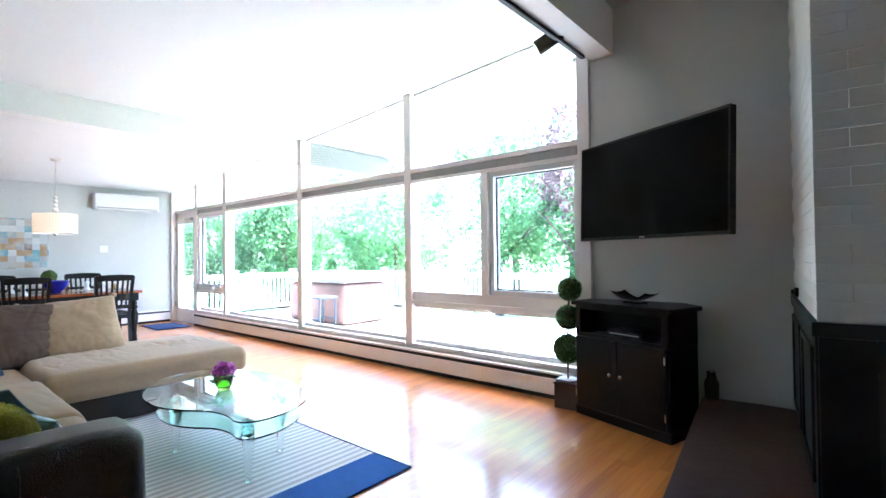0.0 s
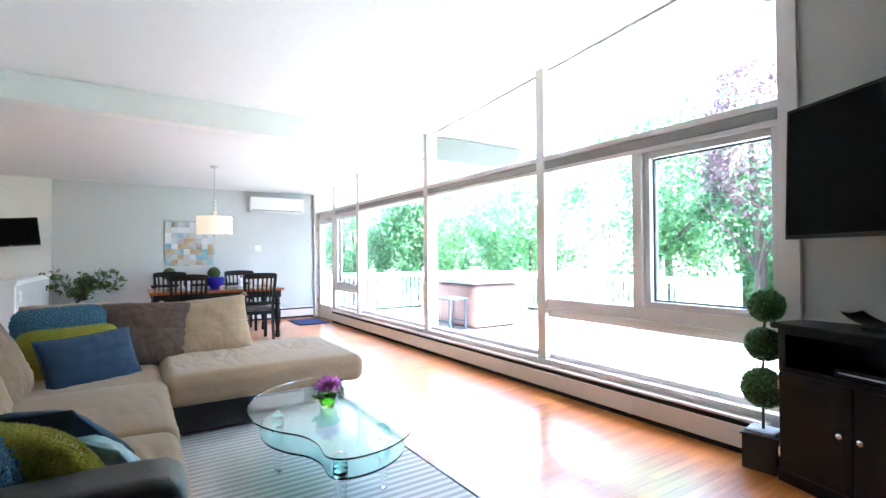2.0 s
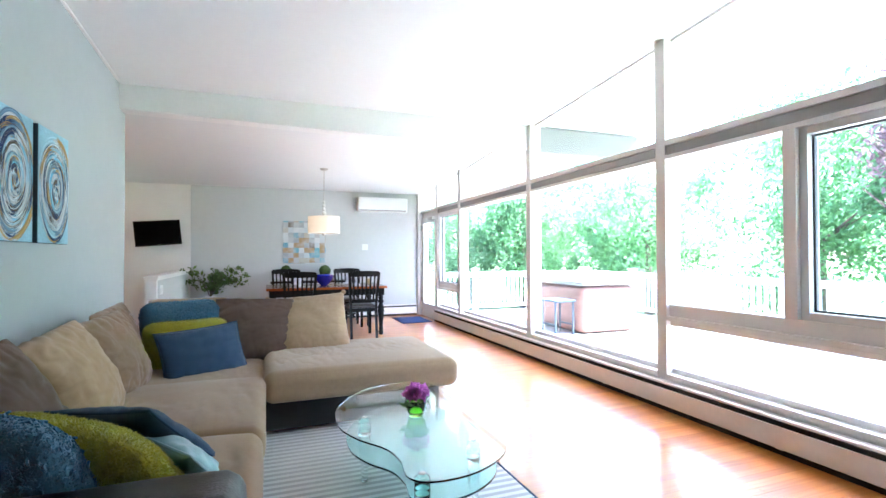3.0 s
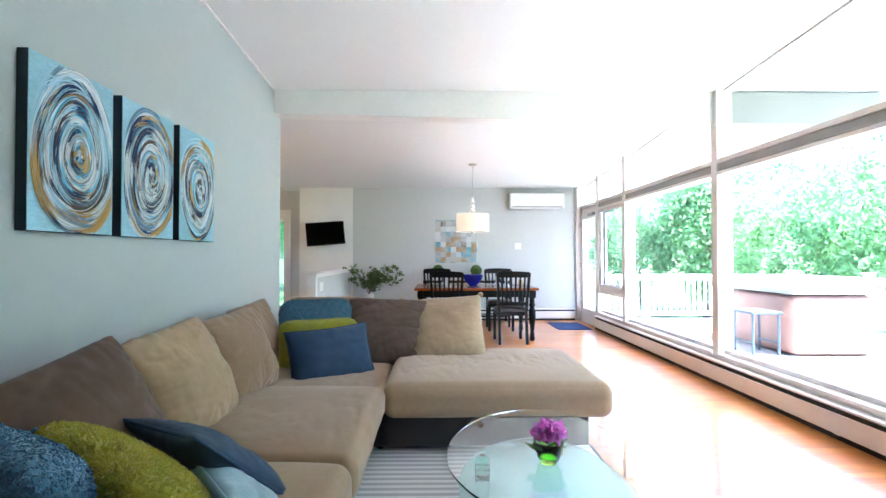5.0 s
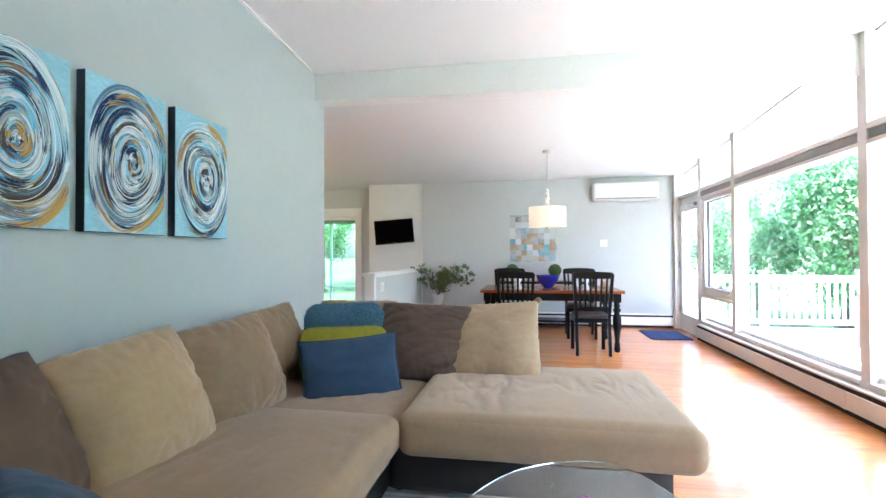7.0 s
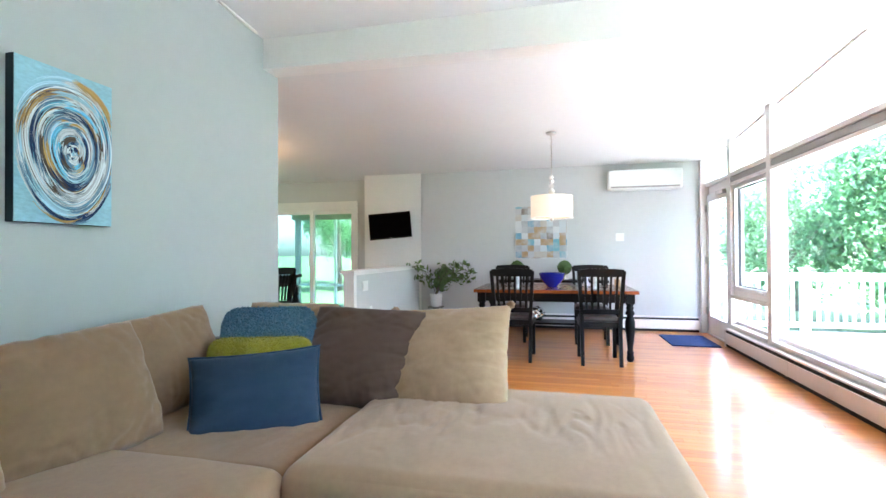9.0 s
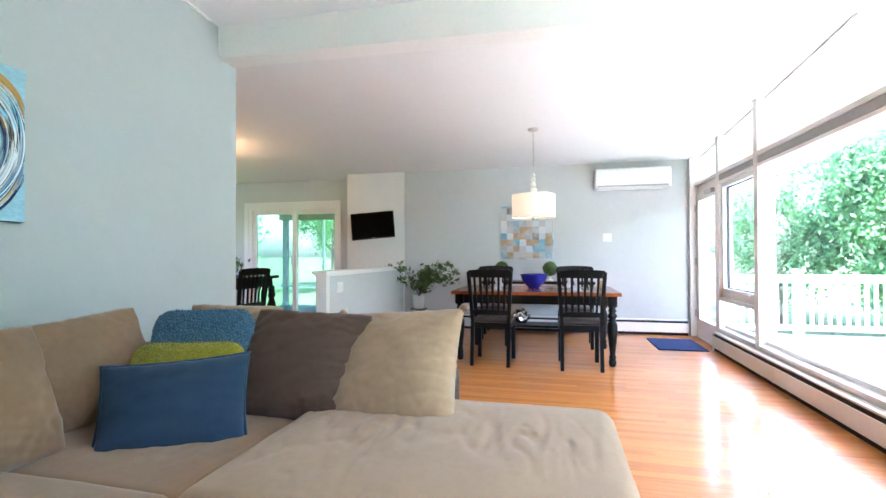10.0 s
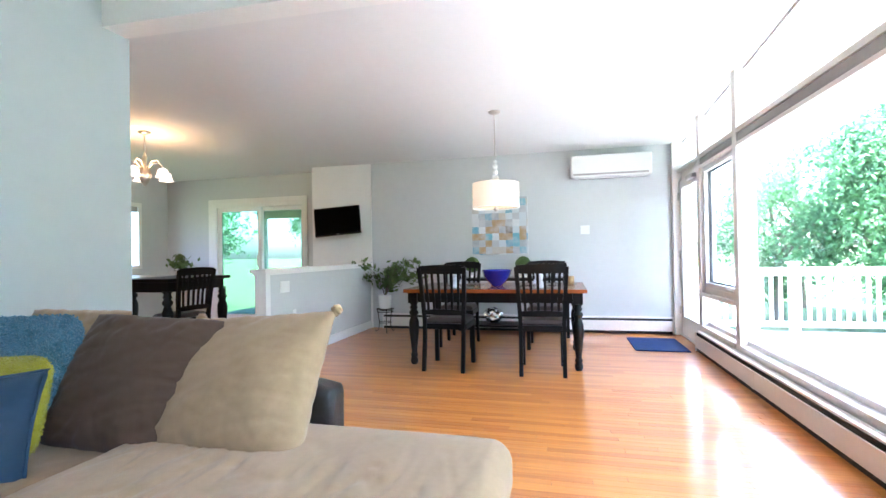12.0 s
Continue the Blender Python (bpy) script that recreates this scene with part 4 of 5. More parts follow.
M_ACRYL = clear_glass("clear_acrylic", (0.96, 0.99, 0.99), 0.02, 1.49)
table = thing("coffee_table", "kidney-shaped clear glass coffee table with aqua lower shelf", "coffee table")
KIDNEY = [(6.36, -2.14), (6.46, -2.46), (6.75, -2.66), (7.05, -2.70), (7.26, -2.64), (7.42, -2.54), (7.57, -2.51), (7.73, -2.52), (7.80, -2.42), (7.77, -2.22), (7.62, -2.03), (7.33, -1.92), (6.96, -1.87), (6.58, -1.95)]


def spline(ctrl, n=8):
    out = []
    k = len(ctrl)
    for i in range(k):
        p0, p1, p2, p3 = (Vector(ctrl[(i + j - 1) % k]) for j in range(4))
        for s in range(n):
            t = s / n
            out.append(0.5 * (2 * p1 + (p2 - p0) * t + (2 * p0 - 5 * p1 + 4 * p2 - p3) * t * t + (3 * p1 - p0 - 3 * p2 + p3) * t ** 3))
    return out


KC = Vector((7.15, -2.30))
OUT = spline(KIDNEY)
top = part("top", prism([tuple(p) for p in OUT], 0.345, 0.354, 0.002), M_TOPGLASS, table, "clear glass top")
top.visible_shadow = False
LOW = [KC + Vector((0.06, -0.01)) + Vector(((p - KC).x * 0.86, (p - KC).y * 0.86)) for p in OUT]
low = part("shelf", prism([tuple(p) for p in LOW], 0.245, 0.255, 0.002), M_LOWGLASS, table, "frosted aqua glass shelf")
low.visible_shadow = False
LEGS = ((7.72, -2.46), (6.98, -2.55), (7.48, -2.13))
for lx, ly in LEGS:
    part("leg", lathe([(0.014, 0.012), (0.017, 0.03), (0.030, 0.235), (0.030, 0.2445)], 18, m=Matrix.Translation((lx, ly, 0))), M_ACRYL, table, "clear acrylic leg", smooth=True)
    part("coupler", lathe([(0.033, 0.2555), (0.033, 0.275), (0.031, 0.277), (0.033, 0.279), (0.033, 0.30), (0.031, 0.302), (0.033, 0.304), (0.031, 0.335), (0.02, 0.340), (0.02, 0.3445)], 18, m=Matrix.Translation((lx, ly, 0))), M_LOWGLASS, table, "aqua glass spacer", smooth=True)
    part("cap", lathe([(0.013, 0.3542), (0.013, 0.357), (0.006, 0.359)], 16, m=Matrix.Translation((lx, ly, 0))), M_NICKEL, table, smooth=True)

vase = thing("flower_bowl", "green glass bowl with a magenta peony", "flowers")
FB = (7.05, -2.28)
part("bowl", lathe([(0.036, 0.355), (0.048, 0.38), (0.060, 0.425), (0.063, 0.445), (0.058, 0.443), (0.045, 0.385), (0.03, 0.366)], 22, m=Matrix.Translation((*FB, 0))), clear_glass("green_glass", (0.55, 0.95, 0.15), 0.02), vase, smooth=True)
r = np.random.RandomState(8)
dd = r.normal(size=(170, 3))
dd /= np.linalg.norm(dd, axis=1)[:, None]
dd[:, 2] = np.abs(dd[:, 2]) * 0.8 - 0.15
leaf_ob("bloom", leaf_cloud(dd * np.array([0.062, 0.062, 0.06]) * r.uniform(0.5, 1, (170, 1)) + np.array([FB[0], FB[1], 0.475]), 0.034, 5, aspect=1.6), leaf_mat("magenta_petals", (0.70, 0.22, 0.60), 0.3), vase, "magenta bloom")
r = np.random.RandomState(9)
dd = np.stack([np.cos(np.arange(14) * 0.45) * r.uniform(0.02, 0.075, 14), np.sin(np.arange(14) * 0.45) * r.uniform(0.02, 0.075, 14), r.uniform(0.0, 0.06, 14)], 1)
leaf_ob("leaves", leaf_cloud(dd + np.array([FB[0], FB[1], 0.395]), 0.035, 6, aspect=1.0), M_HOUSELEAF, vase)

# ---- three canvases ----
M_GROUND = mat("aqua_painted_canvas", (0.25, 0.47, 0.57), 0.45, vary=0.22, scale=4.0, bump=0.3, bscale=60, stretch=(1, 1, 2.2))


def oil(name, col):
    """Thick paint, each bristle line in a tone of its own."""
    m = bpy.data.materials.new(name)
    m.use_nodes = True
    nt = m.node_tree
    b = nt.nodes["Principled BSDF"]
    b.inputs["Roughness"].default_value = 0.5
    b.inputs["Specular IOR Level"].default_value = 0.15
    geo = nt.nodes.new("ShaderNodeNewGeometry")
    mr = nt.nodes.new("ShaderNodeMapRange")
    mr.inputs["To Min"].default_value, mr.inputs["To Max"].default_value = 0.62, 1.3
    link(nt, geo, "Random Per Island", mr, 0)
    sc = nt.nodes.new("ShaderNodeVectorMath")
    sc.operation = "SCALE"
    sc.inputs[0].default_value = col
    link(nt, mr, 0, sc, "Scale")
    link(nt, sc, 0, b, "Base Color")
    return m


OILS = [oil("oil_" + n, c) for n, c in (("white", (0.60, 0.65, 0.67)), ("pale_blue", (0.34, 0.54, 0.64)), ("sky_blue", (0.16, 0.50, 0.70)), ("slate", (0.12, 0.22, 0.33)),
                                        ("navy", (0.010, 0.030, 0.10)), ("ochre", (0.44, 0.28, 0.09)), ("umber", (0.09, 0.065, 0.05)), ("gray", (0.33, 0.36, 0.38)))]
# rings from the rim inwards: reach, spread, strokes, weights of the eight paints
BANDS = ((1.04, 0.05, 12, (1, 3, 0, 3, 6, 4, 0, 0)), (0.94, 0.06, 30, (6, 4, 2, 4, 4, 5, 1, 1)), (0.81, 0.07, 38, (8, 3, 2, 3, 5, 2, 4, 1)), (0.68, 0.06, 34, (9, 4, 5, 2, 3, 2, 1, 1)),
         (0.55, 0.05, 32, (3, 1, 1, 4, 9, 3, 3, 1)), (0.43, 0.05, 26, (6, 3, 5, 3, 4, 2, 1, 1)), (0.31, 0.05, 20, (7, 2, 3, 3, 4, 2, 1, 1)), (0.19, 0.05, 16, (5, 1, 1, 2, 4, 3, 3, 1)), (0.09, 0.05, 12, (3, 0, 0, 1, 4, 5, 4, 1)))


def brush_strokes(cw, seed):
    """Curved strokes of many bristle lines, laid ring inside ring round an eye below the middle."""
    r = random.Random(seed)
    vs, fs, mi = [], [], []
    ex, ez = -0.03 * cw / 0.47, -0.02
    depth = 0.0034
    jobs = []
    for reach, spread, count, weights in BANDS:
        for _ in range(count):
            jobs.append((reach + r.uniform(-spread, spread), r.choices(range(8), weights)[0], r.uniform(22, 95), r.uniform(0.012, 0.044) * (0.55 + 0.5 * reach)))
    r.shuffle(jobs)
    under = [(0.06 + 0.94 * i / 42, r.choices((0, 1, 3, 7), (5, 3, 3, 1))[0], r.uniform(150, 330), 0.030) for i in range(43)]
    jobs = under + jobs
    for _ in range(34):
        jobs.append((r.uniform(0.08, 1.0), r.choice((0, 0, 0, 1, 6)), r.uniform(40, 220), 0.003))
    for rho, paint, span, width in jobs:
        a0 = r.uniform(0, 360)
        lines = max(1, int(width / 0.0032))
        depth += 0.000012
        drift = r.uniform(-0.16, 0.07)
        for k in range(lines):
            off = (k + 0.5 - lines / 2) * 0.0032
            b0, b1 = a0 + r.uniform(-9, 9), a0 + span + r.uniform(-14, 9)
            n = max(2, int((b1 - b0) / 7))
            hw_ = 0.0018 * r.uniform(0.7, 1.15)
            prev = None
            for i in range(n + 1):
                a = radians(b0 + (b1 - b0) * i / n)
                q = rho * (1 + 0.035 * math.sin(3 * a + seed) + 0.03 * math.cos(2 * a - seed) + drift * i / n)
                shift = 1 - 0.75 * q
                rx, rz = cw * 0.485 * q + off, 0.315 * q + off
                taper = hw_ * (0.35 if i in (0, n) else 1.0)
                ring = []
                for d in (-taper, taper):
                    x = ex * shift + (rx + d) * math.cos(a)
                    z = ez * shift + (rz + d) * math.sin(a)
                    ring.append((x, depth, z))
                ok = all(abs(x) < cw / 2 - 0.004 and abs(z) < 0.345 for x, _, z in ring)
                if ok:
                    base = len(vs)
                    vs += ring
                    if prev is not None:
                        fs.append((prev, prev + 1, base + 1, base))
                        mi.append(paint)
                    prev = base
                else:
                    prev = None
    me = bpy.data.meshes.new("painted_ring")
    me.from_pydata(vs, [], fs)
    for m in OILS:
        me.materials.append(m)
    me.polygons.foreach_set("material_index", mi)
    return me


for k, (cx, cw) in enumerate(((7.005, 0.47), (6.478, 0.455), (5.965, 0.44))):
    c = thing("canvas_painting", "blue canvas painted with swirling rings of white, navy and ochre", "painting", "set of three canvases", pose(cx, -4.285, 1.655))
    part("stretcher", boxes((-cw / 2, -0.043, -0.345, cw / 2, 0.0, 0.345), bevel=0.003), M_SIDE, c, "dark navy canvas edge")
    part("ground_coat", boxes((-cw / 2 + 0.002, 0.0005, -0.343, cw / 2 - 0.002, 0.003, 0.343)), M_GROUND, c)
    st_ = new("painted_ring", brush_strokes(cw, 3 + 8 * k))
    st_.parent = c
    st_["kind"] = "stuff"

# ---- dining table and chairs ----
dt = thing("dining_table", "dining table with cherry wood top and black turned legs", "table")
TX0, TX1, TY0, TY1 = 1.22, 2.30, -3.06, -1.29
for i in range(6):
    a = TX0 + (TX1 - TX0) * i / 6
    part("top_board", boxes((a + 0.0008, TY0, 0.725, a + (TX1 - TX0) / 6 - 0.0008, TY1, 0.76), bevel=0.003), M_TABLETOP, dt)
part("apron", boxes((TX0 + 0.07, TY0 + 0.08, 0.625, TX1 - 0.07, TY0 + 0.10, 0.725), (TX0 + 0.07, TY1 - 0.10, 0.625, TX1 - 0.07, TY1 - 0.08, 0.725),
                    (TX0 + 0.07, TY0 + 0.10, 0.625, TX0 + 0.09, TY1 - 0.10, 0.725), (TX1 - 0.09, TY0 + 0.10, 0.625, TX1 - 0.07, TY1 - 0.10, 0.725)), M_BLACKWOOD, dt)
LEG = [(0.026, 0.001), (0.036, 0.02), (0.040, 0.05), (0.030, 0.075), (0.036, 0.09), (0.036, 0.105), (0.027, 0.12), (0.030, 0.16), (0.042, 0.26), (0.052, 0.36), (0.050, 0.43), (0.036, 0.47), (0.030, 0.49), (0.047, 0.51), (0.047, 0.53), (0.030, 0.55), (0.042, 0.575), (0.030, 0.595), (0.045, 0.62)]
for lx in (TX0 + 0.075, TX1 - 0.075):
    for ly in (TY0 + 0.085, TY1 - 0.085):
        leg = part("leg", lathe(LEG, 20, m=Matrix.Translation((lx, ly, 0))), M_BLACKWOOD, dt, smooth=True)
        part("leg_block", boxes((lx - 0.046, ly - 0.046, 0.62, lx + 0.046, ly + 0.046, 0.7245), bevel=0.003), M_BLACKWOOD, leg)


def dining_chair(label, m, hgt=0.0):
    """Slat-back chair facing +y, its seat's middle over the origin."""
    c = thing("dining_chair", label, "chair", "dining chairs", m)
    s = 0.46 + hgt
    part("seat_frame", boxes((-0.215, -0.20, s - 0.07, 0.215, 0.22, s - 0.015), bevel=0.006), M_BLACKWOOD, c)
    part("seat_pad", soft_block(-0.205, -0.175, s - 0.02, 0.205, 0.215, s + 0.025, 0.022, 0.016, 0.002, 10, 3), M_SEATLEATHER, c, "brown leather seat pad", smooth=True)
    for x in (-0.19, 0.19):
        part("front_leg", boxes((x - 0.021, 0.17, 0.001, x + 0.021, 0.212, s - 0.07), bevel=0.004), M_BLACKWOOD, c)
        bm = bmesh.new()
        prof = [(-0.255, 0.001), (-0.215, s - 0.2), (-0.20, s), (-0.215, s + 0.2), (-0.265, s + 0.52)]
        rings = []
        for yy, zz in prof:
            fl = 1 + 0.16 * max(0.0, zz - s) / 0.52
            rings.append([bm.verts.new((x * fl + dx, yy + dy, zz)) for dx, dy in ((-0.018, -0.018), (0.018, -0.018), (0.018, 0.018), (-0.018, 0.018))])
        for a, b in zip(rings, rings[1:]):
            for i in range(4):
                bm.faces.new((a[i], a[(i + 1) % 4], b[(i + 1) % 4], b[i]))
        bm.faces.new(rings[0][::-1])
        bm.faces.new(rings[-1])
        part("back_leg", bm, M_BLACKWOOD, c)

    def bar(z0, z1, name, y0, y1, th=0.022, half=0.2):
        bm = bmesh.new()
        n = 8
        rows = []
        for i in range(n + 1):
            u = 2 * i / n - 1
            sag = -0.02 * (1 - u * u)
            rows.append([bm.verts.new((u * half, (y0 if dz == 0 else y1) + sag + dy, (z0 if dz == 0 else z1 + 0.012 * (1 - u * u)))) for dz, dy in ((0, 0), (0, th), (1, th), (1, 0))])
        for a, b in zip(rows, rows[1:]):
            for i in range(4):
                bm.faces.new((a[i], a[(i + 1) % 4], b[(i + 1) % 4], b[i]))
        bm.faces.new(rows[0][::-1])
        bm.faces.new(rows[-1])
        return part(name, bm, M_BLACKWOOD, c)

    bar(s + 0.46, s + 0.535, "top_rail", -0.26, -0.277, half=0.222)
    bar(s + 0.07, s + 0.115, "lower_rail", -0.215, -0.222)
    for i in range(6):
        x = -0.14 + 0.056 * i
        sag = -0.02 * (1 - (x / 0.2) ** 2)
        bm = bmesh.new()
        rings = []
        for yy, zz in ((-0.213, s + 0.11), (-0.222, s + 0.24), (-0.254, s + 0.465)):
            xs = x * (1 + 0.16 * (zz - s) / 0.52)
            rings.append([bm.verts.new((xs + dx, yy + sag + dy, zz)) for dx, dy in ((-0.012, 0), (0.012, 0), (0.012, 0.012), (-0.012, 0.012))])
        for a, b in zip(rings, rings[1:]):
            for q in range(4):
                bm.faces.new((a[q], a[(q + 1) % 4], b[(q + 1) % 4], b[q]))
        part("slat", bm, M_BLACKWOOD, c)
    return c


ch = dining_chair("black wooden slat-back dining chair with brown leather seat", pose(2.24, -2.60, 0, 0, 0, 88))
copy_thing(ch, pose(2.26, -1.70, 0, 0, 0, 92))
copy_thing(ch, pose(1.16, -2.74, 0, 0, 0, -90))
copy_thing(ch, pose(1.16, -1.70, 0, 0, 0, -91))

bowl = thing("bowl", "cobalt blue glass bowl on the dining table", "bowl")
part("body", lathe([(0.06, 0.761), (0.065, 0.775), (0.105, 0.81), (0.140, 0.86), (0.158, 0.92), (0.162, 0.93), (0.154, 0.93), (0.13, 0.86), (0.09, 0.81), (0.04, 0.79)], 28, m=Matrix.Translation((1.74, -2.19, 0))), M_COBALT, bowl, smooth=True)
cup = thing("candle_cup", "small gold candle cup on the dining table", "candle")
part("cup", lathe([(0.028, 0.761), (0.036, 0.775), (0.036, 0.845), (0.03, 0.845), (0.028, 0.80)], 16, m=Matrix.Translation((1.55, -1.42, 0))), mat("gold_cup", (0.42, 0.30, 0.16), 0.35, metal=0.6), cup, smooth=True)
M_CLOTH = mat("white_blue_napkin", (0.55, 0.57, 0.62), 0.9, vary=0.35, scale=22)
for nx, ny in ((1.45, -2.62), (1.50, -1.78), (2.05, -2.58), (2.05, -1.72)):
    nap = thing("folded_napkin", "folded white and blue cloth napkin", "napkin", "place settings", pose(nx, ny, 0.761, 0, 0, 20 * nx))
    part("cloth", lathe([(0.055, 0), (0.045, 0.02), (0.02, 0.07), (0.035, 0.12), (0.015, 0.135)], 9), M_CLOTH, nap, smooth=True)
    pm = thing("place_mat", "dark woven place mat on the dining table", "place mat", "place settings")
    part("weave", boxes((nx - 0.13, ny - 0.19, 0.7605, nx + 0.13, ny + 0.19, 0.7608)), M_SEATLEATHER, pm)

# console behind the table
con = thing("console_table", "black console table with a low glass shelf", "console table")
for x in (0.14, 0.52):
    for y in (-2.95, -1.45):
        part("leg", boxes((x - 0.02, y - 0.02, 0.001, x + 0.02, y + 0.02, 0.735), bevel=0.003), M_BLACKWOOD, con)
part("top", boxes((0.11, -2.99, 0.735, 0.55, -1.41, 0.775), bevel=0.004), M_BLACKWOOD, con)
part("shelf", boxes((0.13, -2.93, 0.12, 0.53, -1.47, 0.15), bevel=0.003), M_BLACKWOOD, con)
ornament = thing("silver_ornament", "crumpled silver ball ornament on the console shelf", "ornament")
bm = bmesh.new()
bmesh.ops.create_icosphere(bm, subdivisions=3, radius=0.13)
for v in bm.verts:
    v.co *= 1 + 0.22 * noise.noise(v.co * 22)
    v.co.z *= 0.8
    v.co += Vector((0.33, -2.44, 0.26))
part("ball", bm, M_CHROME, ornament)
for y in (-2.72, -2.02):
    mb = thing("moss_sphere", "green moss ball on a low white stand", "moss ball", "moss balls on the console", pose(0.33, y, 0.776))
    part("stand", lathe([(0.06, 0.0), (0.05, 0.01), (0.015, 0.03), (0.015, 0.07), (0.05, 0.085)], 16), M_POT, mb, smooth=True)
    bm = bmesh.new()
    bmesh.ops.create_icosphere(bm, subdivisions=4, radius=0.105)
    for v in bm.verts:
        v.co *= 1 + 0.12 * noise.noise(v.co * 45)
        v.co.z += 0.175
    part("moss", bm, M_MOSS, mb)


# ---- dining wall ----
def patch_mat():
    """Painted squares of grey, white, teal, ochre and brown."""
    m = bpy.data.materials.new("patchwork_paint")
    m.use_nodes = True
    nt = m.node_tree
    b = nt.nodes["Principled BSDF"]
    b.inputs["Roughness"].default_value = 0.5
    tc = nt.nodes.new("ShaderNodeTexCoord")
    nw = nt.nodes.new("ShaderNodeTexNoise")
    nw.inputs["Scale"].default_value = 14
    link(nt, tc, "Object", nw, "Vector")
    ad = nt.nodes.new("ShaderNodeVectorMath")
    ad.operation = "MULTIPLY_ADD"
    ad.inputs[1].default_value = (0.02, 0.02, 0.02)
    link(nt, nw, "Color", ad, 0)
    link(nt, tc, "Object", ad, 2)
    sn = nt.nodes.new("ShaderNodeVectorMath")
    sn.operation = "SNAP"
    sn.inputs[1].default_value = (0.097, 0.5, 0.097)
    link(nt, ad, 0, sn, 0)
    wn_ = nt.nodes.new("ShaderNodeTexWhiteNoise")
    link(nt, sn, 0, wn_, "Vector")
    cr = nt.nodes.new("ShaderNodeValToRGB")
    cr.color_ramp.interpolation = "CONSTANT"
    stops = [(0.0, (0.46, 0.46, 0.48)), (0.2, (0.66, 0.67, 0.68)), (0.36, (0.36, 0.37, 0.40)), (0.48, (0.50, 0.44, 0.36)), (0.58, (0.40, 0.25, 0.11)), (0.66, (0.15, 0.38, 0.48)), (0.78, (0.55, 0.60, 0.63)), (0.88, (0.20, 0.15, 0.12)), (0.93, (0.10, 0.30, 0.44))]
    e = cr.color_ramp.elements
    e[0].position, e[0].color = 0.0, (*stops[0][1], 1)
    e[1].position, e[1].color = 0.93, (*stops[-1][1], 1)
    for p, c in stops[1:-1]:
        e.new(p).color = (*c, 1)
    link(nt, wn_, "Value", cr, 0)
    n2 = nt.nodes.new("ShaderNodeTexNoise")
    n2.inputs["Scale"].default_value, n2.inputs["Detail"].default_value = 9, 6
    link(nt, tc, "Object", n2, "Vector")
    mx = nt.nodes.new("ShaderNodeMix")
    mx.data_type = "RGBA"
    mr = nt.nodes.new("ShaderNodeMapRange")
    mr.inputs["From Min"].default_value, mr.inputs["From Max"].default_value = 0.4, 0.75
    mr.inputs["To Min"].default_value, mr.inputs["To Max"].default_value = 0.05, 0.8
    link(nt, n2, "Fac", mr, 0)
    link(nt, mr, 0, mx, 0)
    link(nt, cr, 0, mx, 6)
    mx.inputs[7].default_value = (0.56, 0.56, 0.57, 1)
    link(nt, mx, 2, b, "Base Color")
    bp = nt.nodes.new("ShaderNodeBump")
    bp.inputs["Strength"].default_value = 0.3
    link(nt, n2, "Fac", bp, "Height")
    link(nt, bp, 0, b, "Normal")
    return m


art = thing("patchwork_painting", "canvas painted with gray, teal and ochre squares", "painting", at=pose(0.002, -2.37, 1.495, 0, 0, 90))
part("stretcher", boxes((-0.40, -0.030, -0.41, 0.40, 0.0, 0.41), bevel=0.003), M_ALU, art)
part("paint", boxes((-0.398, -0.033, -0.408, 0.398, -0.0305, 0.408)), patch_mat(), art)

ac = thing("air_conditioner", "white wall-mounted mini-split air conditioner", "air conditioner")
part("body", soft_block(0.001, -1.38, 2.10, 0.20, -0.35, 2.40, 0.03, 0, 0, 10), M_ACW, ac, smooth=True)
part("front_panel", boxes((0.2005, -1.36, 2.165, 0.206, -0.37, 2.385), bevel=0.002), M_ACW, ac)
part("louver", boxes((0.15, -1.34, 2.088, 0.205, -0.39, 2.098), bevel=0.003), M_ALU, ac)
part("vent_slot", boxes((0.2005, -1.34, 2.125, 0.203, -0.39, 2.150)), M_SHADE, ac)
th = thing("wall_switch", "white double light switch plate on the gray wall", "switch")
part("plate", boxes((0.001, -1.255, 1.345, 0.009, -1.135, 1.465), bevel=0.002), M_ACW, th)
for y in (-1.235, -1.185):
    part("rocker", boxes((0.0092, y, 1.37, 0.014, y + 0.033, 1.44), bevel=0.002), M_ACW, th)
sw = thing("wall_switch", "white switch plate on the half wall", "switch")
part("plate", boxes((2.27, -4.3615, 0.73, 2.44, -4.354, 0.85), bevel=0.002), M_ACW, sw)
for i in range(3):
    part("rocker", boxes((2.285 + 0.05 * i, -4.3538, 0.755, 2.32 + 0.05 * i, -4.349, 0.825), bevel=0.002), M_ACW, sw)
so = thing("wall_outlet", "white power outlet on the half wall", "outlet")
part("plate", boxes((2.145, -4.3615, 0.41, 2.215, -4.354, 0.53), bevel=0.002), M_ACW, so)
dm = thing("doormat", "blue doormat in front of the terrace door", "doormat")
part("mat", boxes((0.0, 0.0, 0.001, 0.80, 0.56, 0.014), bevel=0.004, m=pose(0.42, -0.74, 0, 0, 0, 0)), M_MATBLUE, dm)

# ---- pendant lamp ----
PX, PY = 1.72, -2.19
pl = thing("pendant_lamp", "white drum shade pendant with glass ball stem, lit", "lamp")
pz = zc(PX)
part("canopy", lathe([(0.065, pz - 0.001), (0.065, pz - 0.012), (0.045, pz - 0.028), (0.01, pz - 0.034)], 20, m=Matrix.Translation((PX, PY, 0))), M_NICKEL, pl, smooth=True)
part("cord", tube([(PX, PY, pz - 0.03), (PX, PY, 2.13)], 0.006), M_NICKEL, pl)
zz = 2.12
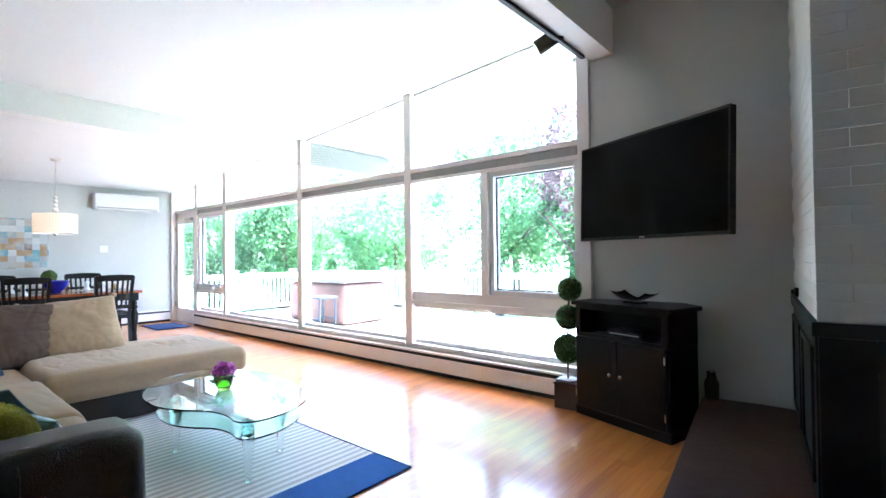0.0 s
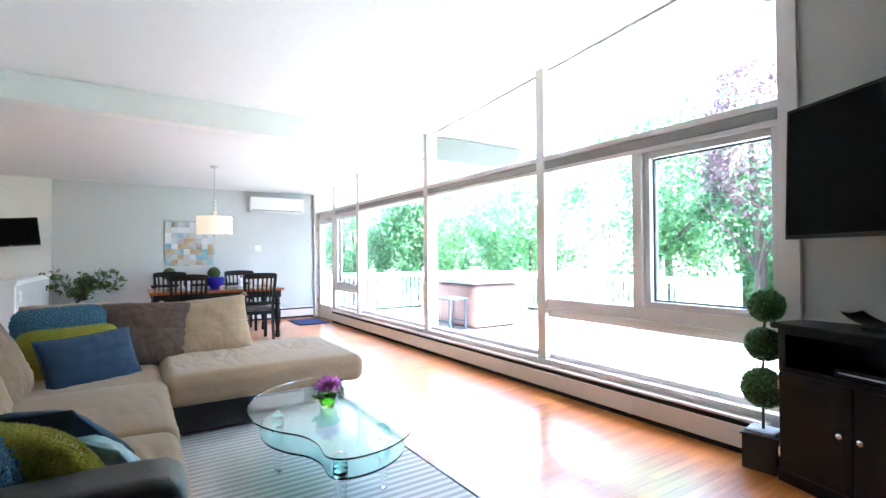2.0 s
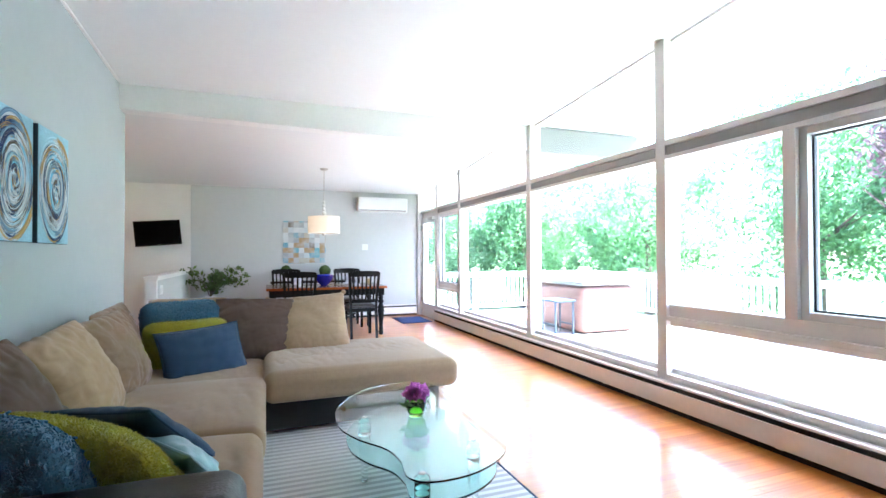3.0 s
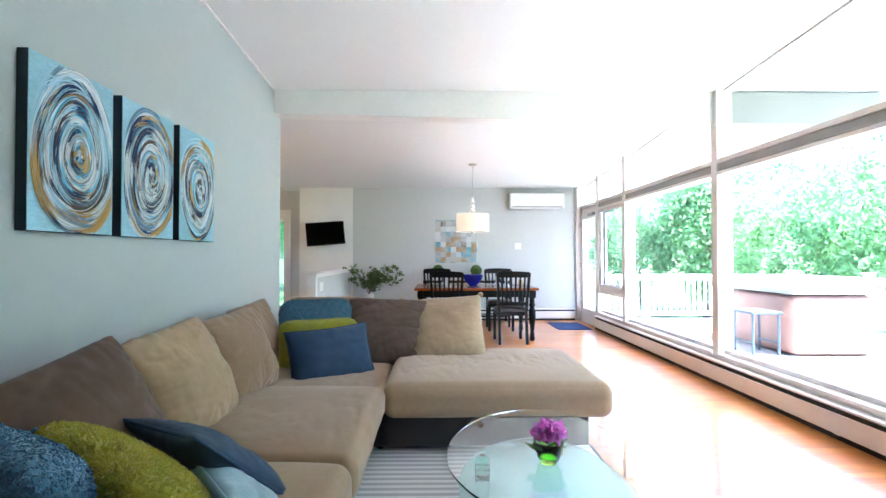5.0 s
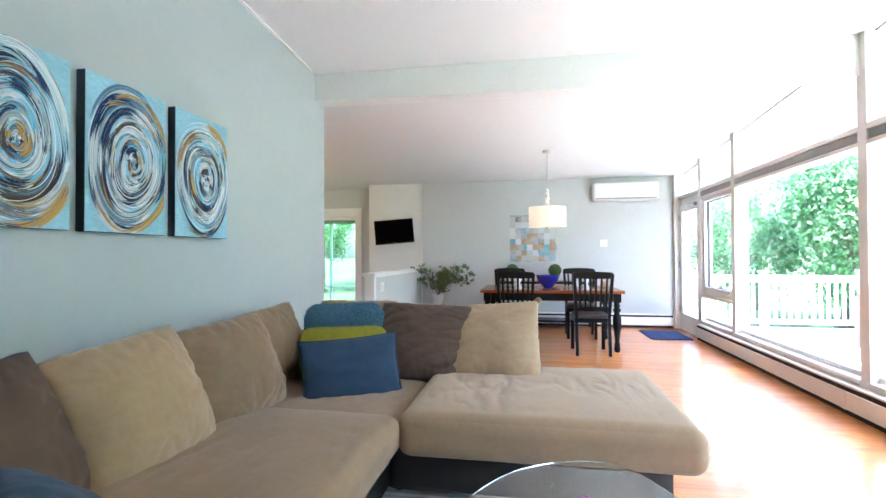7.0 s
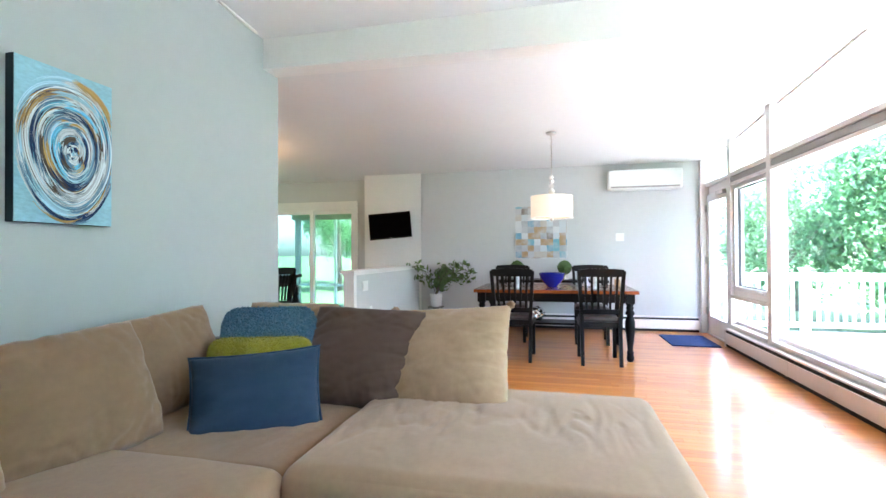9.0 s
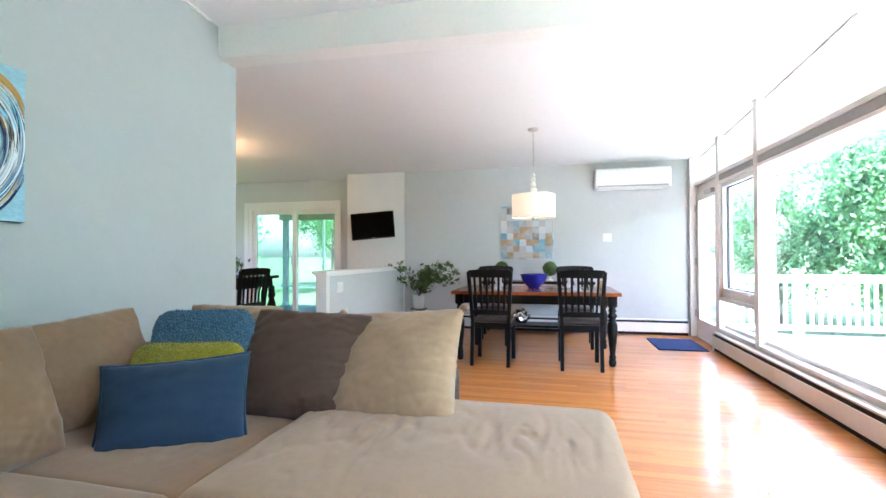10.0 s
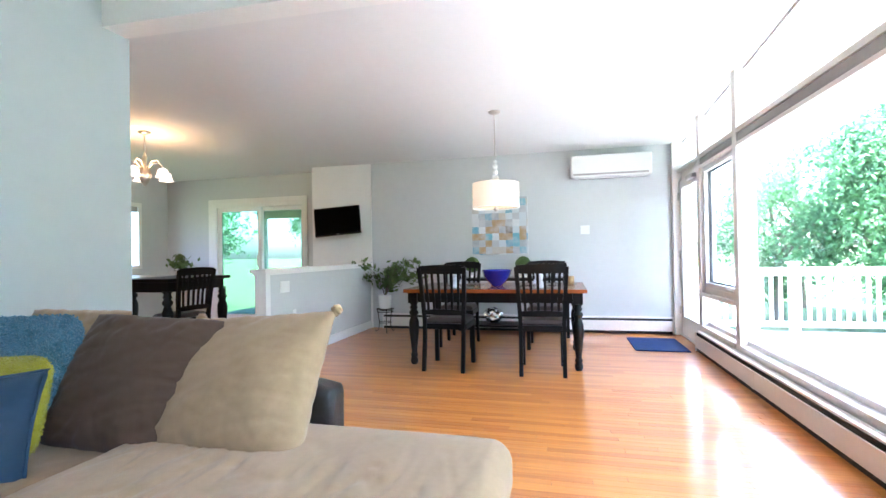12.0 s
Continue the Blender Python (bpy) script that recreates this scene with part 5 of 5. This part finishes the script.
for rr in (0.026, 0.032, 0.032, 0.04, 0.055):
    part("glass_ball", lathe([(0.004, zz), (rr * 0.75, zz - rr * 0.35), (rr, zz - rr), (rr * 0.75, zz - rr * 1.65), (0.006, zz - 2 * rr)], 16, m=Matrix.Translation((PX, PY, 0))), mat("opal_glass", (0.75, 0.74, 0.72), 0.1, vary=0.05, coat=0.5) if rr == 0.026 else bpy.data.materials["opal_glass"], pl, smooth=True)
    zz -= 2 * rr * 0.9
M_DRUM = glow("lit_fabric_shade", (1.0, 0.74, 0.45), 0.034, (0.5, 0.44, 0.36))
shade = part("shade", lathe([(0.25, 1.595), (0.25, 1.86)], 48, m=Matrix.Translation((PX, PY, 0)), cap=False), M_DRUM, pl, "white fabric drum shade")
part("rim", lathe([(0.252, 1.59), (0.252, 1.60), (0.247, 1.60), (0.247, 1.59), (0.252, 1.59)], 48, m=Matrix.Translation((PX, PY, 0)), cap=False), M_ACW, pl)
part("diffuser", lathe([(0.244, 1.612), (0.244, 1.618)], 40, m=Matrix.Translation((PX, PY, 0))), glow("lit_diffuser", (1.0, 0.74, 0.45), 0.04), pl)
part("finial", lathe([(0.006, 1.611), (0.022, 1.595), (0.03, 1.58), (0.018, 1.562), (0.004, 1.555)], 16, m=Matrix.Translation((PX, PY, 0))), M_NICKEL, pl, smooth=True)
part("stem", tube([(PX, PY, 1.62), (PX, PY, 1.80)], 0.01), M_NICKEL, pl)
bulb = new("pendant_bulb", bpy.data.lights.new("pendant_bulb", "POINT"))
bulb.location, bulb.data.energy, bulb.data.color, bulb.data.shadow_soft_size = (PX, PY, 1.83), PEND_W, (1.0, 0.72, 0.42), 0.05

# ---- kitchen end ----
KTX, KTY = 2.1, -6.42
chd = thing("chandelier", "brushed nickel chandelier with lit frosted tulip shades", "chandelier")
kz = zc(KTX)
part("canopy", lathe([(0.07, kz - 0.001), (0.07, kz - 0.015), (0.03, kz - 0.035)], 18, m=Matrix.Translation((KTX, KTY, 0))), M_NICKEL, chd, smooth=True)
part("rod", tube([(KTX, KTY, kz - 0.03), (KTX, KTY, 2.38)], 0.008), M_NICKEL, chd)
part("body", lathe([(0.01, 2.40), (0.03, 2.34), (0.018, 2.26), (0.06, 2.18), (0.075, 2.12), (0.045, 2.05), (0.012, 2.0)], 18, m=Matrix.Translation((KTX, KTY, 0))), M_NICKEL, chd, smooth=True)
M_TULIP = glow("lit_tulip_glass", (1.0, 0.85, 0.62), 0.08)
for k in range(5):
    a = 2 * math.pi * k / 5 + 0.35
    ca, sa = math.cos(a), math.sin(a)
    part("arm", tube([(KTX + ca * r_, KTY + sa * r_, z_) for r_, z_ in ((0.03, 2.20), (0.10, 2.29), (0.18, 2.30), (0.24, 2.24), (0.26, 2.20))], 0.008), M_NICKEL, chd, smooth=True)
    part("shade", lathe([(0.02, 2.20), (0.05, 2.185), (0.062, 2.15), (0.07, 2.11), (0.085, 2.085)], 18, m=Matrix.Translation((KTX + ca * 0.26, KTY + sa * 0.26, 0)), cap=False), M_TULIP, chd, "lit frosted tulip shade", smooth=True)
kb = new("chandelier_bulb", bpy.data.lights.new("chandelier_bulb", "POINT"))
kb.location, kb.data.energy, kb.data.color, kb.data.shadow_soft_size = (KTX, KTY, 2.30), CHAN_W, (1.0, 0.54, 0.22), 0.12

kt = thing("kitchen_table", "dark wooden pub table with turned legs", "table")
part("top", boxes((1.60, -7.15, 0.85, 2.60, -5.62, 0.89), bevel=0.006), M_BLACKWOOD, kt)
part("apron", boxes((1.66, -7.09, 0.74, 2.54, -5.68, 0.8495)), M_BLACKWOOD, kt)
for lx in (1.67, 2.53):
    for ly in (-7.08, -5.69):
        part("leg", lathe([(r_ * 1.15, z_ * 1.2) for r_, z_ in LEG], 16, m=Matrix.Translation((lx, ly, 0))), M_BLACKWOOD, kt, smooth=True)
part("cloth", boxes((1.75, -7.05, 0.891, 2.45, -6.35, 0.896), bevel=0.001), M_POT, thing("table_runner", "white cloth on the kitchen table", "tablecloth"))
kch = copy_thing(ch, pose(2.28, -5.74, 0, 0, 0, 170))
kch["group"] = "kitchen chairs"
copy_thing(kch, pose(2.75, -6.85, 0, 0, 0, 84))
for gx, gy in ((2.2, -6.75), (2.3, -6.6)):
    g = thing("goblet", "clear stemmed goblet on the kitchen table", "glass", "goblets", pose(gx, gy, 0.897))
    part("bowl", lathe([(0.03, 0), (0.006, 0.008), (0.006, 0.09), (0.05, 0.13), (0.065, 0.20), (0.061, 0.20), (0.045, 0.135), (0.003, 0.1)], 16), M_ACRYL, g, smooth=True)

sd = structure(new("door_2"), "white framed sliding glass door, shut", "door")
sd.location = (0, -0.15, 0)
X = KIT_X
part("frame", boxes((X - 0.13, -7.28, 0.0, X + 0.02, -7.20, 2.04), (X - 0.13, -5.53, 0.0, X + 0.02, -5.45, 2.04), (X - 0.13, -7.20, 1.97, X + 0.02, -5.53, 2.04), (X - 0.13, -7.20, 0.0, X + 0.02, -5.53, 0.03), bevel=0.004), M_WHITE, sd)
part("casing", boxes((X + 0.001, -7.37, 0.0, X + 0.019, -7.282, 2.12), (X + 0.001, -7.282, 2.042, X + 0.019, -5.45, 2.12), bevel=0.003), M_WHITE, sd)
for a, b, xx in ((-7.20, -6.33, X - 0.05), (-6.40, -5.53, X - 0.10)):
    lf = part("leaf", boxes((xx, a, 0.03, xx + 0.04, a + 0.07, 1.97), (xx, b - 0.07, 0.03, xx + 0.04, b, 1.97), (xx, a + 0.07, 1.90, xx + 0.04, b - 0.07, 1.97), (xx, a + 0.07, 0.03, xx + 0.04, b - 0.07, 0.13), bevel=0.004), M_WHITE, sd)
    p = part("pane", boxes((xx + 0.017, a + 0.07, 0.13, xx + 0.023, b - 0.07, 1.90)), M_SCREEN_DOOR if a < -7 else M_TINT, lf)
    p.visible_shadow = False
part("handle", boxes((X + 0.0, -6.40, 0.95, X + 0.03, -6.37, 1.15), bevel=0.006), M_ALU, sd)
kw = structure(new("window_2"), "white framed kitchen window with a raised blind", "window")
part("frame", boxes((0.28, KIT_Y - 0.15, 0.95, 0.34, KIT_Y + 0.015, 2.05), (1.27, KIT_Y - 0.15, 0.95, 1.33, KIT_Y + 0.015, 2.05), (0.34, KIT_Y - 0.15, 1.99, 1.27, KIT_Y + 0.015, 2.05), (0.34, KIT_Y - 0.15, 0.95, 1.27, KIT_Y + 0.03, 1.0), bevel=0.004), M_WHITE, kw)
part("pane", boxes((0.34, KIT_Y - 0.09, 1.0, 1.27, KIT_Y - 0.084, 1.99)), M_GLASS, kw).visible_shadow = False
part("raised_blind", boxes((0.342, KIT_Y - 0.05, 1.90, 1.268, KIT_Y - 0.005, 1.989), bevel=0.01), M_SHADE, kw)

kp = thing("potted_herb", "small leafy herb plant in a white pot on the kitchen table", "plant", at=pose(1.78, -6.22, 0.8905))
part("pot", lathe([(0.045, 0.0), (0.06, 0.09), (0.054, 0.09), (0.04, 0.02)], 16), M_POT, kp, smooth=True)
leaf_ob("leaves", leaf_cloud(np.random.RandomState(4).normal(size=(120, 3)) * np.array([0.06, 0.06, 0.05]) + np.array([0, 0, 0.15]), 0.045, 3), M_HOUSELEAF, kp)

# ---- plant on its wire stand ----
ps = thing("plant_stand", "black wrought iron wire plant stand", "plant stand")
SX, SY = 0.45, -3.97
for k in range(3):
    a = 2 * math.pi * k / 3 + 0.5
    ca, sa = math.cos(a), math.sin(a)
    part("leg", tube([(SX + ca * r_, SY + sa * r_, z_) for r_, z_ in ((0.125, 0.34), (0.105, 0.25), (0.09, 0.15), (0.10, 0.06), (0.135, 0.012), (0.155, 0.018), (0.15, 0.04))], 0.006, 6), M_IRON, ps)
for z, r_ in ((0.34, 0.125), (0.30, 0.115), (0.15, 0.09)):
    part("ring", tube([(SX + r_ * math.cos(i * math.pi / 12), SY + r_ * math.sin(i * math.pi / 12), z) for i in range(25)], 0.005, 6), M_IRON, ps)
part("plate", lathe([(0.118, 0.338), (0.118, 0.343)], 24, m=Matrix.Translation((SX, SY, 0))), M_IRON, ps)
hp = thing("house_plant", "bushy green house plant in a white ceramic pot", "plant")
part("pot", lathe([(0.07, 0.3455), (0.085, 0.36), (0.10, 0.53), (0.105, 0.545), (0.095, 0.545), (0.09, 0.52), (0.07, 0.40)], 24, m=Matrix.Translation((SX, SY, 0))), M_POT, hp, smooth=True)
part("soil", lathe([(0.088, 0.50), (0.090, 0.515)], 20, m=Matrix.Translation((SX, SY, 0))), M_BARK, hp)
r = random.Random(12)
pts = []
for k in range(11):
    a, spread, hgt = r.uniform(0, 6.28), r.uniform(0.3, 0.62), r.uniform(0.25, 0.5)
    line = []
    for i in range(9):
        s = i / 8
        line.append(Vector((SX + math.cos(a) * spread * s ** 1.3 * 0.55, SY + math.sin(a) * spread * s ** 1.3, 0.51 + hgt * math.sin(s * 2.0) * 1.05)))
    part("stem", tube(line, 0.006, 5, r_end=0.002), M_BARK, hp)
    for i in range(44):
        q = line[min(8, 2 + int(r.random() * 7))]
        pts.append((q.x + r.gauss(0, 0.035), q.y + r.gauss(0, 0.045), q.z + r.gauss(0, 0.035)))
leaf_ob("foliage", leaf_cloud(pts, 0.050, 31, aspect=0.9), M_HOUSELEAF, hp)["kind"] = "stuff"

# ---- track light on the beam ----
tl = thing("track_light", "black track spotlight on the ceiling beam", "track light")
part("track", boxes((8.60, -3.6, 2.752, 8.632, -0.15, 2.7785), bevel=0.003), M_TVFRAME, tl)
for y in (-0.58, -1.7, -2.8):
    hm = look((8.555, y, 2.78), (7.7, y - 0.35, 2.27))
    hdp = part("spot_head", lathe([(0.050, -0.11), (0.056, -0.105), (0.056, 0.08), (0.04, 0.095)], 20, m=hm), mat("bronze_metal", (0.05, 0.042, 0.036), 0.35, metal=0.7) if y == -0.58 else bpy.data.materials["bronze_metal"], tl, smooth=True)
    part("yoke", tube([(8.612, y, 2.755), (8.605, y, 2.74), (8.56, y, 2.76)], 0.008), M_TVFRAME, tl)
    part("lens", lathe([(0.048, -0.1105), (0.048, -0.1125)], 18, m=hm), M_ACW, tl)

# ---- outside ----
porch = structure(new("porch"), "white porch roof on a tan beam and posts", "porch")
part("roof", boxes((-3.7, -8.9, 2.30, -0.44, -3.9, 2.45)), M_RAIL, porch)
part("beam", boxes((-3.7, -8.9, 2.06, -3.56, -3.9, 2.298)), mat("tan_beam", (0.34, 0.27, 0.19), 0.7, vary=0.1), porch)
for y in (-8.8, -6.55, -4.1):
    part("post", boxes((-3.69, y, -0.92, -3.57, y + 0.12, 2.059)), M_SHADE, porch)
part("slab", boxes((-3.7, -8.9, -0.95, -0.44, -3.9, -0.12)), mat("dark_porch_floor", (0.05, 0.06, 0.055), 0.7, vary=0.2), porch)
part("knee_rail", boxes((-3.66, -8.9, 0.34, -3.60, -3.9, 0.40)), M_RAIL, porch)
for y in (-7.7, -5.3):
    part("screen_post", boxes((-3.66, y, -0.12, -3.60, y + 0.06, 2.059)), M_RAIL, porch)

DZ = -0.16
structure(part("ground", boxes((-400, -400, -1.3, 400, 400, -0.9)), M_LAWN), "mown lawn round the house", "ground")
deck = structure(part("deck", boxes((-1.5, 0.16, DZ - 0.2, 9.5, 5.3, DZ - 0.03)), M_SUB), "pale boarded deck outside the windows", "deck")
for i in range(36):
    part("board", boxes((-1.5, 0.165 + i * 0.142, DZ - 0.029, 9.5, 0.165 + i * 0.142 + 0.136, DZ), bevel=0.003, seg=1), M_DECK, deck)


def railing(x0, x1, y, label, m=None):
    rl = thing("railing", label, "railing", "deck railings", m)
    part("top_rail", boxes((x0, y - 0.045, DZ + 0.93, x1, y + 0.045, DZ + 0.97), (x0, y - 0.02, DZ + 0.85, x1, y + 0.02, DZ + 0.93)), M_RAIL, rl)
    part("bottom_rail", boxes((x0, y - 0.02, DZ + 0.08, x1, y + 0.02, DZ + 0.16)), M_RAIL, rl)
    n = int((x1 - x0) / 0.125)
    me = None
    for i in range(n):
        if me is None:
            ob = part("baluster", boxes((-0.02, -0.018, DZ + 0.16, 0.02, 0.018, DZ + 0.85)), M_RAIL, rl)
            me = ob.data
        else:
            ob = new("baluster", me)
            ob.parent = rl
        ob.location = (x0 + 0.06 + i * 0.125, y, 0)
    k = int((x1 - x0) / 1.8) + 1
    for i in range(k + 1):
        px = x0 + (x1 - x0) * i / k
        ps_ = part("post", boxes((px - 0.055, y - 0.055, DZ, px + 0.055, y + 0.055, DZ + 1.03), bevel=0.004, seg=1), M_RAIL, rl)
        part("cap", boxes((px - 0.075, y - 0.075, DZ + 1.03, px + 0.075, y + 0.075, DZ + 1.06), bevel=0.006, seg=1), M_RAIL, ps_)
    return rl


railing(-1.4, 5.8, 5.2, "white wooden deck railing with square balusters")
railing(0.25, 5.1, 0.0, "white wooden deck end railing with square balusters", pose(-1.4, 0, 0, 0, 0, 90))
tub = thing("hot_tub", "brown panelled hot tub with a pale cover on the deck", "hot tub")
M_TUB = mat("brown_tub_panel", (0.25, 0.14, 0.115), 0.6, vary=0.15, scale=5, bump=0.2)
part("cabinet", soft_block(0.63, 2.1, DZ + 0.001, 2.62, 3.3, 0.68, 0.12, 0, 0, 12), M_TUB, tub, smooth=True)
part("cover", soft_block(0.61, 2.08, 0.68, 2.64, 3.32, 0.78, 0.04, 0.02, 0.003, 12), M_DECK, tub, smooth=True)
st = thing("patio_stool", "blue-gray metal patio stool beside the hot tub", "stool")
M_STOOL = mat("blue_gray_metal", (0.04, 0.065, 0.095), 0.6, vary=0.1)
for x in (2.12, 2.52):
    for y in (1.62, 1.98):
        part("leg", tube([(x, y, DZ + 0.001), (x, y, 0.41)], 0.018), M_STOOL, st)
part("seat", boxes((2.08, 1.58, 0.41, 2.56, 2.02, 0.45), bevel=0.01), M_STOOL, st)
part("brace", boxes((2.13, 1.61, 0.0, 2.51, 1.635, 0.03), (2.13, 1.965, 0.0, 2.51, 1.99, 0.03)), M_STOOL, st)
sl = thing("soffit_light", "recessed round light in the roof overhang", "light")
part("trim", lathe([(0.06, zc(8.2) + 0.018), (0.06, zc(8.2) + 0.008), (0.045, zc(8.2) + 0.006)], 20, m=Matrix.Translation((8.2, 0.68, 0))), M_IRON, sl)


def tree(x, y, h, rx, rz, seed, material, label, n=2600, size=0.16, name="tree", low=0.15):
    """Tapered trunk, limbs, and a crown of leaf clumps with gaps."""
    r = random.Random(seed)
    z0 = -0.9
    t = thing(name, label, "tree", "trees behind the deck")
    part("trunk", tube([(x, y, z0 - 0.02), (x + r.uniform(-0.1, 0.1), y, z0 + h * 0.3), (x + r.uniform(-0.2, 0.2), y + r.uniform(-0.2, 0.2), z0 + h * 0.75)], 0.05 + h * 0.018, 9, r_end=0.04), M_BARK, t)
    cz = z0 + h * (low + 1) / 2
    for k in range(6):
        a = r.uniform(0, 6.28)
        zb = z0 + h * r.uniform(0.25, 0.6)
        part("limb", tube([(x, y, zb), (x + math.cos(a) * rx * 0.4, y + math.sin(a) * rx * 0.4, zb + 0.3 * h * 0.4), (x + math.cos(a) * rx * 0.8, y + math.sin(a) * rx * 0.8, zb + 0.3 * h * 0.7)], 0.05, 6, r_end=0.012), M_BARK, t)
    leaf_ob("crown", leaf_cloud(crown_points(n, x, y, cz, rx, rx, rz, seed, 34), size, seed), material, t)
    return t


TREES = ((-5.6, 5.8, 5.2, 1.7, M_TREE2), (-8.2, 7.6, 6.0, 2.0, M_TREE2), (-8.0, 4.2, 4.6, 1.6, M_TREE), (-11.5, 6.2, 6.4, 2.2, M_TREE2), (-3.4, 7.8, 5.4, 1.7, M_TREE2), (-9, 9, 8, 2.4, M_PINE), (-6.5, 6.2, 7, 1.9, M_PINE), (-4, 10, 7, 2.3, M_TREE), (-1.5, 7.5, 5.0, 1.8, M_TREE2), (0.5, 12, 8, 2.8, M_TREE), (2.7, 7.4, 6.2, 1.9, M_TREE2),
         (4.0, 9.5, 6.6, 2.2, M_TREE), (5.6, 7.4, 4.8, 1.7, M_TREE), (7.2, 8.2, 5.0, 1.7, M_TREE2), (6.6, 12, 7.5, 2.6, M_PINE), (9.4, 9.6, 6.2, 2.0, M_TREE2), (11.5, 12, 8, 2.6, M_TREE), (-13, 12, 9, 3, M_TREE))
for k, (x, y, h, rx, m_) in enumerate(TREES):
    tree(x, y, h, rx, h * 0.42, 40 + k, m_, "dark evergreen tree with dense needles" if m_ is M_PINE else "leafy green deciduous tree in full leaf", 11000, 0.066)
tree(5.6, 6.4, 6.2, 1.25, 1.9, 77, M_MAPLE, "purple-leaved maple beside the deck", 4200, 0.060, "maple_tree", 0.42)
tree(6.9, 6.0, 2.6, 0.8, 0.9, 78, M_TREE2, "low green shrub beside the deck", 2000, 0.09, "shrub", 0.1)
for k, (x, y, h) in enumerate(((-15, -7, 7), (-19, -10.5, 8), (-22, -6.5, 9), (-13, -2, 7), (-17, -14, 8), (-8, -15, 6), (1.2, -16, 7), (-25, -13, 9), (-23, -17, 9))):
    tree(x, y, h, 2.2, h * 0.36, 90 + k, M_TREE if k % 2 else M_TREE2, "leafy green tree on the lawn", 15000, 0.07, "tree", 0.2)

# ---- floor boards ----
PW, PL = 0.057, 1.25
r = random.Random(2)
quads_v, quads_f = [], []
near = 0
mesh_cache = {}


def board_mesh(l):
    key = round(l, 2)
    if key not in mesh_cache:
        bm = boxes((0, 0, -0.011, PW - 0.0008, key - 0.0012, 0.0), bevel=0.0012, seg=1)
        me = bpy.data.meshes.new("board")
        bmesh.ops.recalc_face_normals(bm, faces=bm.faces[:])
        bm.to_mesh(me)
        bm.free()
        me.materials.append(M_OAK)
        mesh_cache[key] = me
    return mesh_cache[key]


row = 0
x = KIT_X
while x < EAST:
    lo = KIT_Y if x < ART_END else ART_Y
    y = lo - r.uniform(0, 1.0)
    while y < 0:
        l = round(r.choice((0.6, 0.8, 0.95, 1.1, 1.25, 1.4)), 2)
        a, b = max(y, lo), min(y + l, 0.0)
        if b - a > 0.02:
            if 2.7 < x < 4.95 and a > -3.6 and near < 300 and abs(b - a - l) < 1e-6:
                ob = new("board", board_mesh(l))
                ob.parent = floor_ob
                ob.location = (x, a, 0)
                near += 1
            else:
                k = len(quads_v)
                x1, b1 = x + PW - 0.0008, b - 0.0012
                quads_v += [(x, a, 0), (x1, a, 0), (x1, b1, 0), (x, b1, 0), (x, a, -0.011), (x1, a, -0.011), (x1, b1, -0.011), (x, b1, -0.011)]
                quads_f += [(k, k + 1, k + 2, k + 3), (k, k + 4, k + 5, k + 1), (k + 1, k + 5, k + 6, k + 2), (k + 2, k + 6, k + 7, k + 3), (k + 3, k + 7, k + 4, k)]
        y += l
    x += PW
me = bpy.data.meshes.new("boards")
me.from_pydata(quads_v, [], quads_f)
me.materials.append(M_OAK)
ob = new("boards", me)
ob.parent = floor_ob
ob["kind"] = "stuff"
